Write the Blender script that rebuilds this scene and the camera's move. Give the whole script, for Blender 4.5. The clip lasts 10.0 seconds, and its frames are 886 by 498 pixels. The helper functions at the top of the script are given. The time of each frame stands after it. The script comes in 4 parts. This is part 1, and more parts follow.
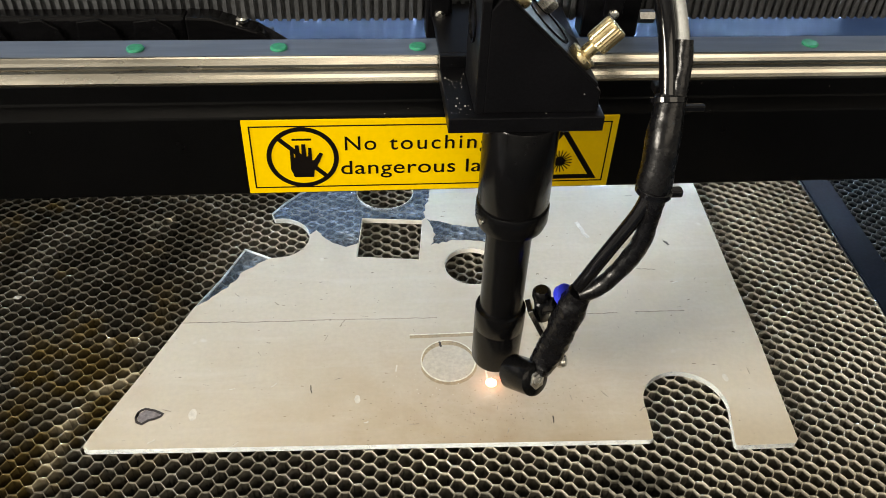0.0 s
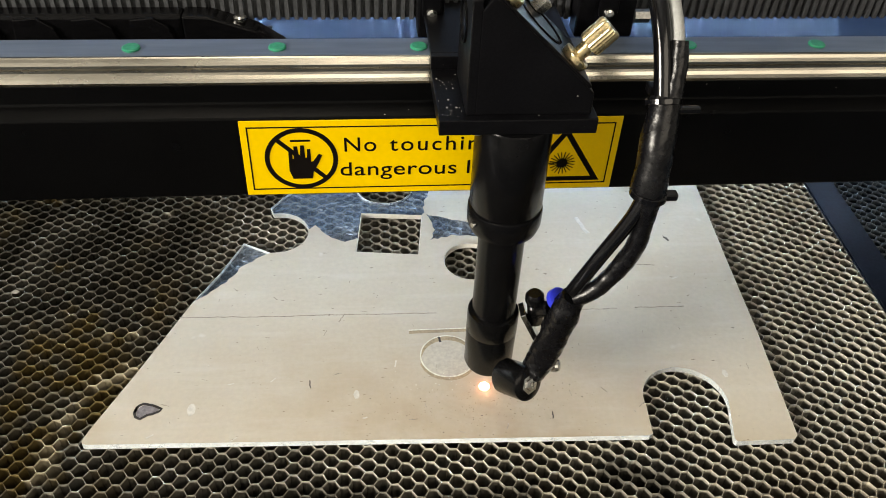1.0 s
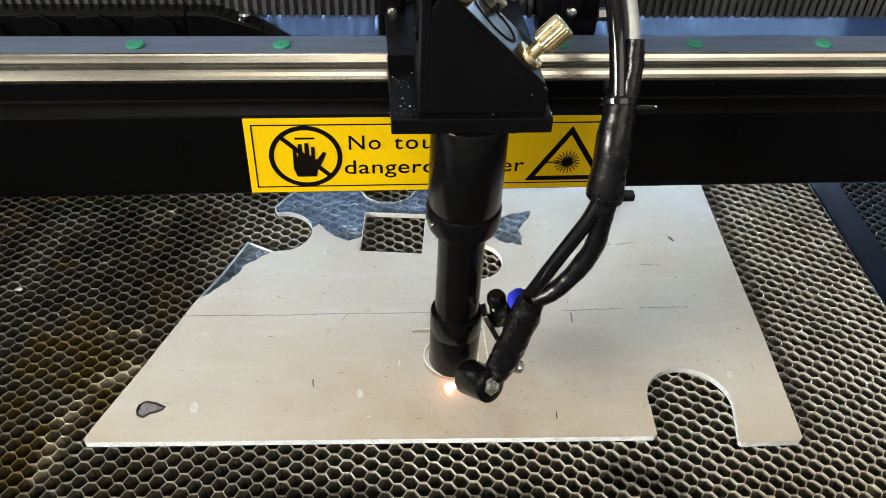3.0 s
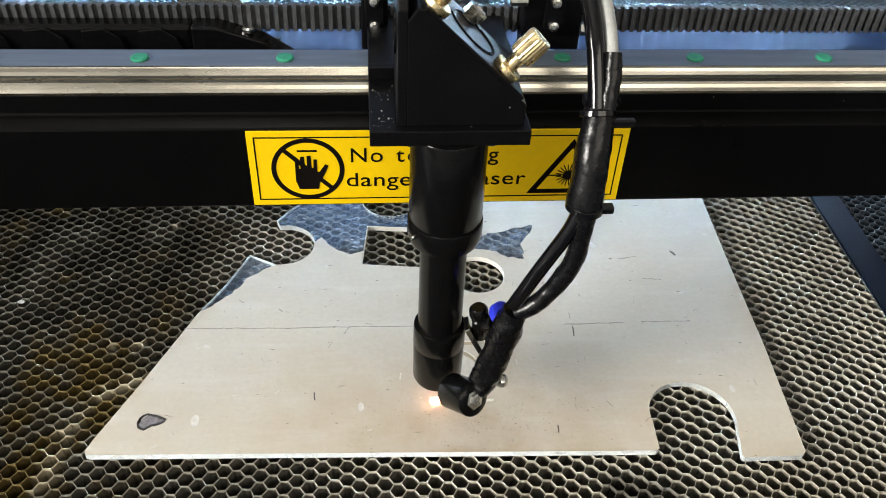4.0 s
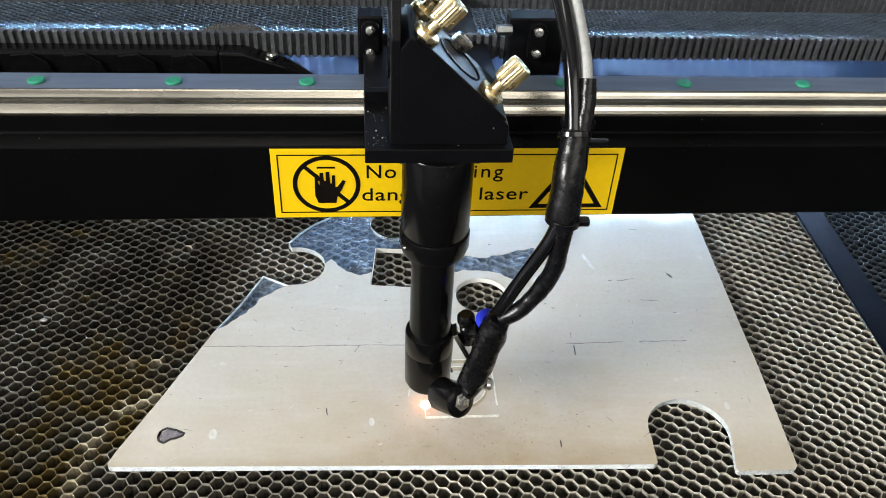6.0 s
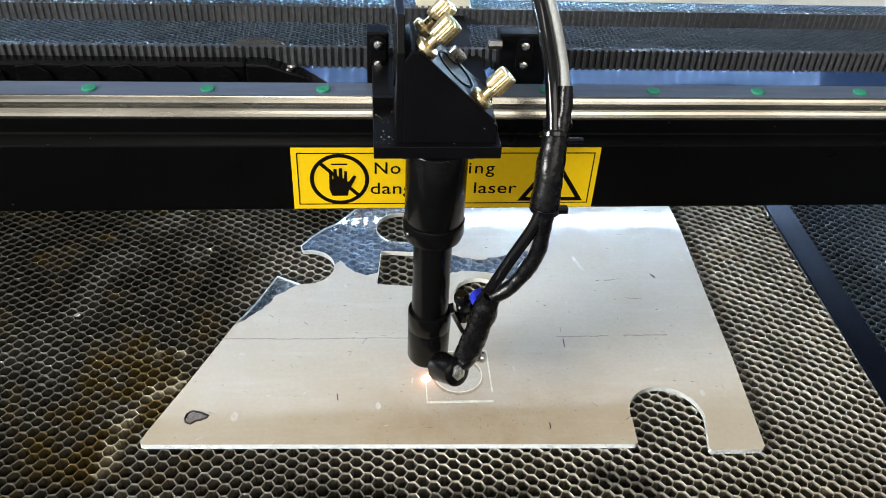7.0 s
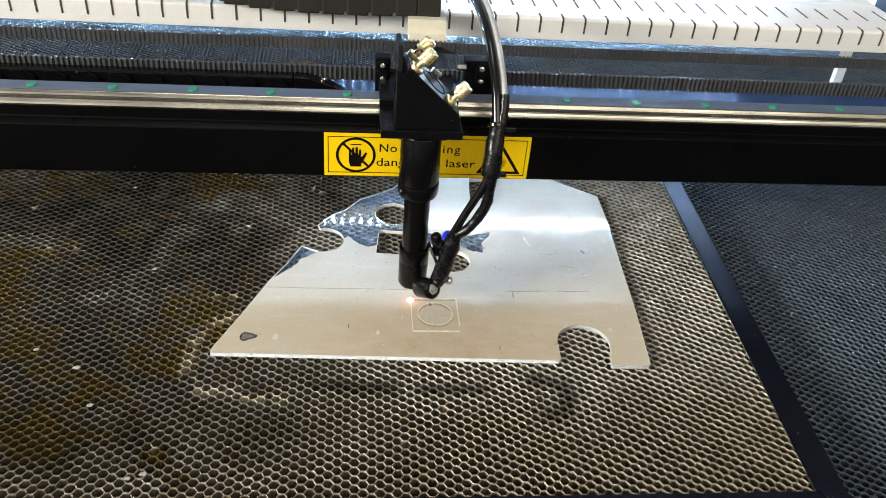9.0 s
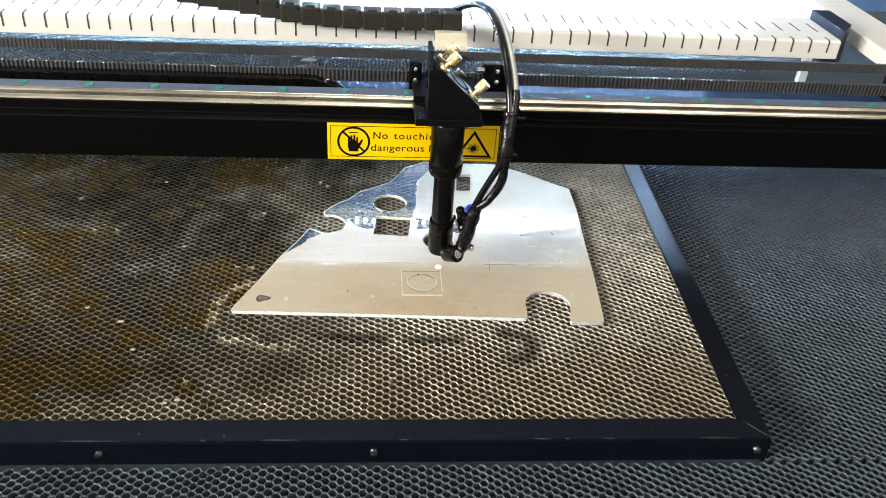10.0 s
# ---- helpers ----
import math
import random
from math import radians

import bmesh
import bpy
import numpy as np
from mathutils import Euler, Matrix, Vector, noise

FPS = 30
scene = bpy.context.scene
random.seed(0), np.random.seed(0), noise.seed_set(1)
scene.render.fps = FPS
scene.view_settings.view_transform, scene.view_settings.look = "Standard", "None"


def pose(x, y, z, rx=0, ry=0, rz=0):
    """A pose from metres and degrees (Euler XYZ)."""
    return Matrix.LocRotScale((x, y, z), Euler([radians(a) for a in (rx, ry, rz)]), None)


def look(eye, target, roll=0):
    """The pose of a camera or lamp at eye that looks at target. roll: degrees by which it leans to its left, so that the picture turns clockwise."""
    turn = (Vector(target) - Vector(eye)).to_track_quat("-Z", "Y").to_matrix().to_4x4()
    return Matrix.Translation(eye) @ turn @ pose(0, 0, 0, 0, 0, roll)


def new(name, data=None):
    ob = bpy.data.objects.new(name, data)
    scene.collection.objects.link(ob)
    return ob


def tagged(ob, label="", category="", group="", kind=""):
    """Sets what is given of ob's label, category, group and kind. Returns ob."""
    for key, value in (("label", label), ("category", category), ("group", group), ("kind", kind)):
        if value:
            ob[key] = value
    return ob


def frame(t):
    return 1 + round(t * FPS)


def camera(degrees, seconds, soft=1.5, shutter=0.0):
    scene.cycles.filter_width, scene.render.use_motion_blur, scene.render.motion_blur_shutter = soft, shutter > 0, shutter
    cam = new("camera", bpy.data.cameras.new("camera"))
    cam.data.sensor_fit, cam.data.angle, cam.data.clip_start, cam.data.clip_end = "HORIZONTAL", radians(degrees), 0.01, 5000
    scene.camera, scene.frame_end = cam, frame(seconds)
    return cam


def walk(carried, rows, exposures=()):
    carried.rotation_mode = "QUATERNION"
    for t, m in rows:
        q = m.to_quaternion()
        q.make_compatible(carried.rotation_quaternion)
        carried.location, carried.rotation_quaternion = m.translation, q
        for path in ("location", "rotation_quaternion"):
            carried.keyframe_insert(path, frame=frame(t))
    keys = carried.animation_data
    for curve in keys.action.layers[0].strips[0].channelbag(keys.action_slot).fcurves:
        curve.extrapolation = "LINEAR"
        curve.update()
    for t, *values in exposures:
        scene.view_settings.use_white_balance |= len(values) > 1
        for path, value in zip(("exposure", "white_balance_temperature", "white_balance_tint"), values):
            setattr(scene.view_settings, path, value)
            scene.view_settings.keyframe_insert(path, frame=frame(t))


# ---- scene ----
cam = camera(57.25, 10.0, soft=0.7, shutter=0.5)
PATH = [
    (0, (-0.0295, -0.2089, 0.2829), (0.0041, 0.0936, 0.0232), 2.82),
    (0.5, (-0.0291, -0.2076, 0.2831), (0.0045, 0.0931, 0.0216), 2.88),
    (1, (-0.0300, -0.2083, 0.2820), (0.0044, 0.0927, 0.0208), 3.05),
    (1.5, (-0.0301, -0.2077, 0.2820), (0.0039, 0.0926, 0.0200), 3.10),
    (2, (-0.0302, -0.2075, 0.2813), (0.0035, 0.0929, 0.0193), 3.09),
    (2.5, (-0.0304, -0.2072, 0.2813), (0.0030, 0.0928, 0.0189), 3.13),
    (4, (-0.0299, -0.2093, 0.2798), (0.0017, 0.0975, 0.0250), 3.01),
    (4.5, (-0.0308, -0.2091, 0.2817), (0.0016, 0.0998, 0.0297), 3.20),
    (5, (-0.0318, -0.2113, 0.2843), (0.0011, 0.0984, 0.0333), 3.33),
    (5.5, (-0.0351, -0.2148, 0.2862), (-0.0010, 0.0966, 0.0374), 3.47),
    (7, (-0.0392, -0.2560, 0.3091), (-0.0063, 0.0611, 0.0677), 3.30),
    (7.5, (-0.0449, -0.2845, 0.3226), (-0.0077, 0.0345, 0.0843), 3.89),
    (8, (-0.0565, -0.3206, 0.3369), (-0.0112, 0.0006, 0.1029), 5.14),
    (8.5, (-0.0621, -0.3662, 0.3532), (-0.0134, -0.0415, 0.1246), 5.77),
    (9, (-0.0536, -0.4087, 0.3788), (-0.0116, -0.0848, 0.1479), 5.20),
    (9.5, (-0.0502, -0.4619, 0.3914), (-0.0099, -0.1334, 0.1668), 4.81),
    (10, (-0.0390, -0.5186, 0.4046), (-0.0044, -0.1863, 0.1846), 4.12),
]
walk(cam, [(t, look(eye, target, roll)) for t, eye, target, roll in PATH], exposures=[(0, -0.04, 8000, 10), (2.5, -0.02, 7400, 10), (4, 0.10, 7200, 10), (5.5, 0.12, 6850, 10), (7.5, 0.05, 6900, 10), (8.5, 0.11, 7150, 10), (9, 0.05, 7250, 10), (9.5, 0.02, 7300, 10), (10, 0.27, 7450, 10)])

# ---- light: workshop ceiling panels, the machine's LED strip, dim surroundings ----
world = bpy.data.worlds.new("workshop_air")
scene.world = world
world.use_nodes = True
world.node_tree.nodes["Background"].inputs[0].default_value = (0.80, 0.88, 1.0, 1)
world.node_tree.nodes["Background"].inputs[1].default_value = 0.035


def area(name, eye, target, sx, sy, power, colour):
    data = bpy.data.lights.new(name, "AREA")
    data.shape, data.size, data.size_y, data.energy, data.color = "RECTANGLE", sx, sy, power, colour
    ob = new(name, data)
    ob.matrix_world = look(eye, target)
    return ob


area("workshop_lamp", (0.62, -1.70, 1.35), (0.0, 0.10, 0.0), 1.9, 0.9, 14, (1.0, 0.97, 0.92))
area("side_window", (-2.75, -1.25, 1.12), (0.10, 0.05, 0.0), 1.6, 0.55, 175, (0.965, 0.985, 1.0))
area("ceiling_lamp", (-0.3, 0.3, 2.5), (0.0, 0.10, 0.0), 1.2, 0.5, 8, (1.0, 0.98, 0.95))


# ---- materials ----
def noise_tex(nt, co, scale, detail=4.0, rough=0.55):
    n = nt.nodes.new("ShaderNodeTexNoise")
    n.inputs["Scale"].default_value, n.inputs["Detail"].default_value, n.inputs["Roughness"].default_value = scale, detail, rough
    nt.links.new(co, n.inputs["Vector"])
    return n.outputs["Fac"]


def ramp(nt, fac, stops):
    r = nt.nodes.new("ShaderNodeValToRGB")
    while len(r.color_ramp.elements) < len(stops):
        r.color_ramp.elements.new(0.5)
    for e, (p, c) in zip(r.color_ramp.elements, stops):
        e.position, e.color = p, (*c, 1) if len(c) == 3 else c
    nt.links.new(fac, r.inputs[0])
    return r.outputs[0]


def mix(nt, fac, a, b, kind="MIX"):
    m = nt.nodes.new("ShaderNodeMix")
    m.data_type, m.blend_type = "RGBA", kind
    for socket, v in ((m.inputs[0], fac), (m.inputs[6], a), (m.inputs[7], b)):
        if isinstance(v, (int, float)):
            socket.default_value = v
        elif isinstance(v, tuple):
            socket.default_value = (*v, 1)
        else:
            nt.links.new(v, socket)
    return m.outputs[2]


def material(name, colour, rough=0.5, metal=0.0, vary=0.15, grain=800, blotch=40, bump=0.1, bump_scale=1500, specks=None,
             stretch=None, coat=0.0, gloss=0.5):
    """Principled surface with variation at two scales, fine relief, and optional dust specks (colour, amount)."""
    m = bpy.data.materials.new(name)
    m.use_nodes = True
    nt = m.node_tree
    b = nt.nodes["Principled BSDF"]
    co = nt.nodes.new("ShaderNodeTexCoord").outputs["Object"]
    if stretch:
        mp = nt.nodes.new("ShaderNodeMapping")
        mp.inputs["Scale"].default_value = stretch
        nt.links.new(co, mp.inputs["Vector"])
        co = mp.outputs[0]
    lo, hi = tuple(c * (1 - vary) for c in colour), tuple(min(1, c * (1 + vary)) for c in colour)
    fine = ramp(nt, noise_tex(nt, co, grain), [(0.3, lo), (0.7, hi)])
    wide = ramp(nt, noise_tex(nt, co, blotch), [(0.3, (1 - vary,) * 3), (0.7, (1.0,) * 3)])
    col = mix(nt, 1.0, fine, wide, "MULTIPLY")
    if specks:
        s = ramp(nt, noise_tex(nt, co, specks[2], 2.0), [(specks[1], (0, 0, 0)), (specks[1] + 0.03, (1, 1, 1))])
        col = mix(nt, s, col, specks[0])
    nt.links.new(col, b.inputs["Base Color"])
    rr = nt.nodes.new("ShaderNodeMapRange")
    rr.inputs[3].default_value, rr.inputs[4].default_value = max(0.02, rough - 0.08), min(1, rough + 0.08)
    nt.links.new(noise_tex(nt, co, blotch * 3), rr.inputs[0])
    nt.links.new(rr.outputs[0], b.inputs["Roughness"])
    b.inputs["Metallic"].default_value = metal
    b.inputs["Specular IOR Level"].default_value = gloss
    b.inputs["Coat Weight"].default_value = coat
    if bump:
        bp = nt.nodes.new("ShaderNodeBump")
        bp.inputs["Strength"].default_value, bp.inputs["Distance"].default_value = bump, 0.0004
        nt.links.new(noise_tex(nt, co, bump_scale), bp.inputs["Height"])
        nt.links.new(bp.outputs[0], b.inputs["Normal"])
    return m


def glow(name, colour, strength):
    m = bpy.data.materials.new(name)
    m.use_nodes = True
    b = m.node_tree.nodes["Principled BSDF"]
    b.inputs["Base Color"].default_value = (*colour, 1)
    b.inputs["Emission Color"].default_value = (*colour, 1)
    b.inputs["Emission Strength"].default_value = strength
    return m


def honey_material(name, clean, rough, soiled, metal=0.75, soot_hold=1.0):
    """Aluminium foil walls. Soot with painted shade, brown burn and pale residue come from the mesh's own attribute."""
    m = material(name, clean, rough, metal, 0.25, 300, 25, 0.25, 900)
    if soiled:
        nt = m.node_tree
        b = nt.nodes["Principled BSDF"]
        col = b.inputs["Base Color"].links[0].from_socket
        at = nt.nodes.new("ShaderNodeAttribute")
        at.attribute_name = "soil_shade"
        sep = nt.nodes.new("ShaderNodeSeparateColor")
        nt.links.new(at.outputs["Color"], sep.inputs[0])
        col = mix(nt, sep.outputs[2], col, (0.23, 0.16, 0.055))
        soot_shade = nt.nodes.new("ShaderNodeMath")
        soot_shade.operation = "MULTIPLY"
        soot_shade.inputs[1].default_value = soot_hold
        nt.links.new(sep.outputs[0], soot_shade.inputs[0])
        col = mix(nt, soot_shade.outputs[0], col, (0.015, 0.0145, 0.012))
        col = mix(nt, sep.outputs[1], col, (0.52, 0.47, 0.36))
        nt.links.new(col, b.inputs["Base Color"])
        inv = nt.nodes.new("ShaderNodeMath")
        inv.operation, inv.use_clamp = "SUBTRACT", True
        inv.inputs[0].default_value = metal
        mx = nt.nodes.new("ShaderNodeMath")
        mx.operation = "MAXIMUM"
        nt.links.new(sep.outputs[0], mx.inputs[0])
        nt.links.new(sep.outputs[1], mx.inputs[1])
        nt.links.new(mx.outputs[0], inv.inputs[1])
        nt.links.new(inv.outputs[0], b.inputs["Metallic"])
        sheen = nt.nodes.new("ShaderNodeMath")
        sheen.operation = "MULTIPLY"
        sheen.inputs[1].default_value = 0.5
        nt.links.new(inv.outputs[0], sheen.inputs[0])
        nt.links.new(sheen.outputs[0], b.inputs["Specular IOR Level"])
    return m


M_HONEY = honey_material("aluminium_foil_edges", (0.68, 0.65, 0.57), 0.40, True, 0.75, 0.92)   # rubbed clean along the lips; paler than the walls, which carry painted shade
# Foil below the lips: darkened so the shade inside cells is in the colour.
M_CELL = honey_material("aluminium_walls_shaded", (0.38, 0.365, 0.325), 0.42, True)
# Darker copy of the mesh paint, holding the shade below its top edges.
M_CELL_DARK = honey_material("dark_painted_walls_shaded", (0.055, 0.076, 0.098), 0.45, False, 0.0)
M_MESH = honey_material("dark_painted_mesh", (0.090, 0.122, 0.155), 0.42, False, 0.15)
# Very dark brown, for the backing below the honeycomb.
M_TRAY_DARK = material("dark_brown_tray", (0.010, 0.008, 0.006), 0.8, 0, 0.5, 200, 20, 0.4, 400)
M_FRAME = material("dark_anodised_frame", (0.023, 0.030, 0.052), 0.36, 0.9, 0.2, 600, 30, 0.05, 900, ((0.3, 0.28, 0.25), 0.74, 160))
M_FRAME.node_tree.links.remove(M_FRAME.node_tree.nodes["Principled BSDF"].inputs["Roughness"].links[0])
M_FRAME.node_tree.nodes["Principled BSDF"].inputs["Roughness"].default_value = 0.36
M_BEAM = material("black_painted_beam", (0.0022, 0.0022, 0.0024), 0.30, 0.0, 0.3, 700, 12, 0.15, 1800, ((0.35, 0.33, 0.30), 0.77, 420), gloss=0.12)
M_RAIL = material("polished_rail_steel", (0.72, 0.67, 0.57), 0.25, 1.0, 0.38, 260, 110, 0.05, 300, stretch=(0.06, 0.2, 0.2))
M_RAILTOP = material("blue_grey_rail_top", (0.20, 0.25, 0.33), 0.38, 0.6, 0.15, 300, 30, 0.05, 700, stretch=(0.1, 1, 1))
M_PLUG = material("green_plastic", (0.02, 0.30, 0.17), 0.35, 0, 0.2, 500, 100)
M_RUBBER = material("belt_rubber", (0.060, 0.063, 0.068), 0.45, 0, 0.3, 500, 30, 0.2)
M_BLACK = material("black_anodised_head", (0.0045, 0.0045, 0.0055), 0.34, 0.0, 0.35, 900, 60, 0.05, 2500, ((0.32, 0.31, 0.29), 0.745, 300), gloss=0.10)
M_TUBE = material("black_anodised_tube", (0.004, 0.004, 0.0045), 0.20, 0.0, 0.3, 700, 50, 0.06, 1800, coat=0.0, gloss=0.16)
M_BRASS = material("brass", (0.82, 0.66, 0.38), 0.28, 1.0, 0.12, 600, 120, 0.05)
M_STEEL = material("zinc_plated_steel", (0.66, 0.65, 0.62), 0.22, 1.0, 0.15, 700, 200, 0.05)
M_HOSE = material("black_hose", (0.004, 0.004, 0.005), 0.10, 0, 0.2, 500, 60, 0.05, gloss=0.5)
M_SLEEVE = material("black_sleeve_tape", (0.004, 0.004, 0.005), 0.27, 0, 0.3, 500, 120, 0.8, 150, gloss=0.30)
M_GREYHOSE = material("translucent_grey_hose", (0.42, 0.43, 0.42), 0.25, 0, 0.1, 500, 60, 0.05)
M_BLUE = material("blue_push_fitting", (0.015, 0.03, 0.55), 0.35, 0, 0.1, 500, 60, 0.02)
M_YELLOW = material("yellow_label_vinyl", (0.93, 0.60, 0.004), 0.42, 0, 0.03, 500, 30, 0.02)
M_INK = material("black_label_print", (0.006, 0.0045, 0.004), 0.5, 0, 0.2, 500, 80, 0.0, gloss=0.06)
M_WHITE = material("white_powder_coat", (0.78, 0.77, 0.73), 0.40, 0, 0.05, 700, 12, 0.1, 1500)
M_CREAM = material("cream_enamel", (0.66, 0.62, 0.50), 0.45, 0, 0.06, 500, 20, 0.05)
M_SLOT = material("slot_shadow_gap", (0.05, 0.045, 0.04), 0.7, 0, 0.3, 400, 60)
M_CHAIN = material("grey_black_nylon_chain", (0.026, 0.024, 0.020), 0.55, 0, 0.25, 500, 50, 0.1, gloss=0.25)
M_EDGE = material("cut_edge_white", (0.80, 0.78, 0.72), 0.3, 0, 0.08, 600, 80, 0.05)
M_DISC = material("greyed_film", (0.54, 0.49, 0.40), 0.5, 0, 0.12, 500, 120, 0.1)
M_KERF = material("scorched_cut_line", (0.86, 0.80, 0.66), 0.5, 0, 0.25, 900, 150, 0.1)
M_KERF_DARK = material("brown_cut_line", (0.37, 0.29, 0.185), 0.5, 0, 0.35, 900, 150, 0.1)
M_KERF_TAN = material("tan_cut_line", (0.40, 0.31, 0.19), 0.5, 0, 0.25, 900, 150, 0.1)
M_MARK = material("charred_mark", (0.030, 0.024, 0.022), 0.7, 0, 0.5, 900, 250, 0.3)
M_CREASE = material("film_crease", (0.42, 0.37, 0.30), 0.6, 0, 0.5, 900, 200, 0.2)
M_FLAKE = material("pale_flake", (0.46, 0.44, 0.40), 0.6, 0, 0.2, 600, 90, 0.2)
M_SCUFF = material("pale_scuffed_film", (0.66, 0.63, 0.56), 0.6, 0, 0.15, 600, 90, 0.2)
M_BOLT = material("dull_steel_bolt", (0.30, 0.30, 0.29), 0.38, 1.0, 0.25, 700, 200, 0.1)
M_WALL = material("grey_wall_paint", (0.50, 0.50, 0.49), 0.8, 0, 0.06, 60, 2, 0.1, 200)
M_FLOOR = material("concrete_floor", (0.26, 0.25, 0.24), 0.7, 0, 0.2, 60, 2, 0.2, 200)
M_CASE = material("blue_grey_machine_paint", (0.10, 0.14, 0.20), 0.4, 0, 0.08, 300, 6, 0.1, 900)
M_PANEL = material("blue_machine_paint", (0.13, 0.24, 0.46), 0.4, 0, 0.08, 300, 6, 0.1, 900)
M_STRIP = bpy.data.materials.new("brushed_blue_plate")
M_STRIP.use_nodes = True
_nt = M_STRIP.node_tree
_out = _nt.nodes["Material Output"]
_nt.nodes.remove(_nt.nodes["Principled BSDF"])
_dif, _glo, _add = (_nt.nodes.new(k) for k in ("ShaderNodeBsdfDiffuse", "ShaderNodeBsdfAnisotropic", "ShaderNodeAddShader"))
_co = _nt.nodes.new("ShaderNodeTexCoord").outputs["Object"]
_nt.links.new(ramp(_nt, noise_tex(_nt, _co, 40), [(0.3, (0.022, 0.040, 0.085)), (0.7, (0.030, 0.052, 0.105))]), _dif.inputs["Color"])
_glo.inputs["Color"].default_value, _glo.inputs["Roughness"].default_value, _glo.inputs["Anisotropy"].default_value = (0.022, 0.027, 0.040, 1), 0.16, 0.76
_tan = _nt.nodes.new("ShaderNodeCombineXYZ")
_tan.inputs[0].default_value = 1.0
_nt.links.new(_tan.outputs[0], _glo.inputs["Tangent"])
_nt.links.new(_dif.outputs[0], _add.inputs[0])
_nt.links.new(_glo.outputs[0], _add.inputs[1])
_nt.links.new(_add.outputs[0], _out.inputs["Surface"])
M_LED = glow("cool_white_led", (0.46, 0.70, 1.0), 490.0)
# Fill glow for the rear mesh, not one of the bar's own LEDs.
M_MESH_FILL = glow("added_mesh_fill", (0.46, 0.70, 1.0), 1250.0)
M_SPARK = glow("laser_spark_white", (1.0, 0.60, 0.42), 170.0)
M_HALO = glow("laser_spark_rose", (1.0, 0.22, 0.16), 24.0)

M_ACRYL = bpy.data.materials.new("clear_acrylic")
M_ACRYL.use_nodes = True
_b = M_ACRYL.node_tree.nodes["Principled BSDF"]
_b.inputs["Base Color"].default_value = (0.60, 0.77, 1.0, 1)
_b.inputs["Roughness"].default_value = 0.04
_b.inputs["IOR"].default_value = 1.49
# scratches and left-over shreds of film: pale streaks that let less through
_nt = M_ACRYL.node_tree
_mp = _nt.nodes.new("ShaderNodeMapping")
_mp.inputs["Scale"].default_value, _mp.inputs["Rotation"].default_value = (1, 2.4, 1), (0, 0, 0.6)
_nt.links.new(_nt.nodes.new("ShaderNodeTexCoord").outputs["Object"], _mp.inputs["Vector"])
_streak = ramp(_nt, noise_tex(_nt, _mp.outputs[0], 120, 5.0, 0.66), [(0.54, (0.96,) * 3), (0.72, (0.42,) * 3)])
_nt.links.new(_streak, _b.inputs["Transmission Weight"])
_nt.links.new(mix(_nt, _streak, (0.80, 0.85, 0.90), (0.60, 0.77, 1.0)), _b.inputs["Base Color"])


def film_material():
    """Cream masking film: soft blotches, fine wrinkles, sparse dark nicks and brown scorch smears."""
    m = material("cream_masking_film", (0.57, 0.515, 0.415), 0.46, 0, 0.045, 420, 14, 0.16, 110, coat=0.7)
    nt = m.node_tree
    b = nt.nodes["Principled BSDF"]
    col = b.inputs["Base Color"].links[0].from_socket
    co = nt.nodes.new("ShaderNodeTexCoord").outputs["Object"]
    mp = nt.nodes.new("ShaderNodeMapping")
    mp.inputs["Scale"].default_value, mp.inputs["Rotation"].default_value = (1, 3.2, 1), (0, 0, 0.9)
    nt.links.new(co, mp.inputs["Vector"])
    nick = ramp(nt, noise_tex(nt, mp.outputs[0], 190, 3.0), [(0.700, (0, 0, 0)), (0.735, (1, 1, 1))])
    col = mix(nt, nick, col, (0.13, 0.10, 0.075))
    tan = ramp(nt, noise_tex(nt, co, 16, 6.0, 0.62), [(0.46, (0, 0, 0)), (0.70, (0.5,) * 3)])
    col = mix(nt, tan, col, (0.49, 0.415, 0.295))
    mp3 = nt.nodes.new("ShaderNodeMapping")
    mp3.inputs["Scale"].default_value = (0.25, 1.6, 1)
    nt.links.new(co, mp3.inputs["Vector"])
    wipe = ramp(nt, noise_tex(nt, mp3.outputs[0], 60, 5.0, 0.6), [(0.52, (0, 0, 0)), (0.74, (0.4,) * 3)])
    col = mix(nt, wipe, col, (0.66, 0.63, 0.57))
    pale = ramp(nt, noise_tex(nt, co, 75, 2.0), [(0.72, (0, 0, 0)), (0.80, (0.55,) * 3)])
    col = mix(nt, pale, col, (0.74, 0.72, 0.68))
    # brown smoke smear around the cut square
    mp2 = nt.nodes.new("ShaderNodeMapping")
    mp2.inputs["Location"].default_value, mp2.inputs["Scale"].default_value = (-0.09, -0.10, 0), (7, 15, 1)
    nt.links.new(co, mp2.inputs["Vector"])
    g = nt.nodes.new("ShaderNodeTexGradient")
    g.gradient_type = "SPHERICAL"
    nt.links.new(mp2.outputs[0], g.inputs[0])
    sm = nt.nodes.new("ShaderNodeMath")
    sm.operation = "MULTIPLY"
    nt.links.new(g.outputs["Fac"], sm.inputs[0])
    nt.links.new(noise_tex(nt, co, 60), sm.inputs[1])
    col = mix(nt, sm.outputs[0], col, (0.36, 0.24, 0.12))
    nt.links.new(col, b.inputs["Base Color"])
    b.inputs["Coat Roughness"].default_value = 0.08
    return m


M_FILM = film_material()


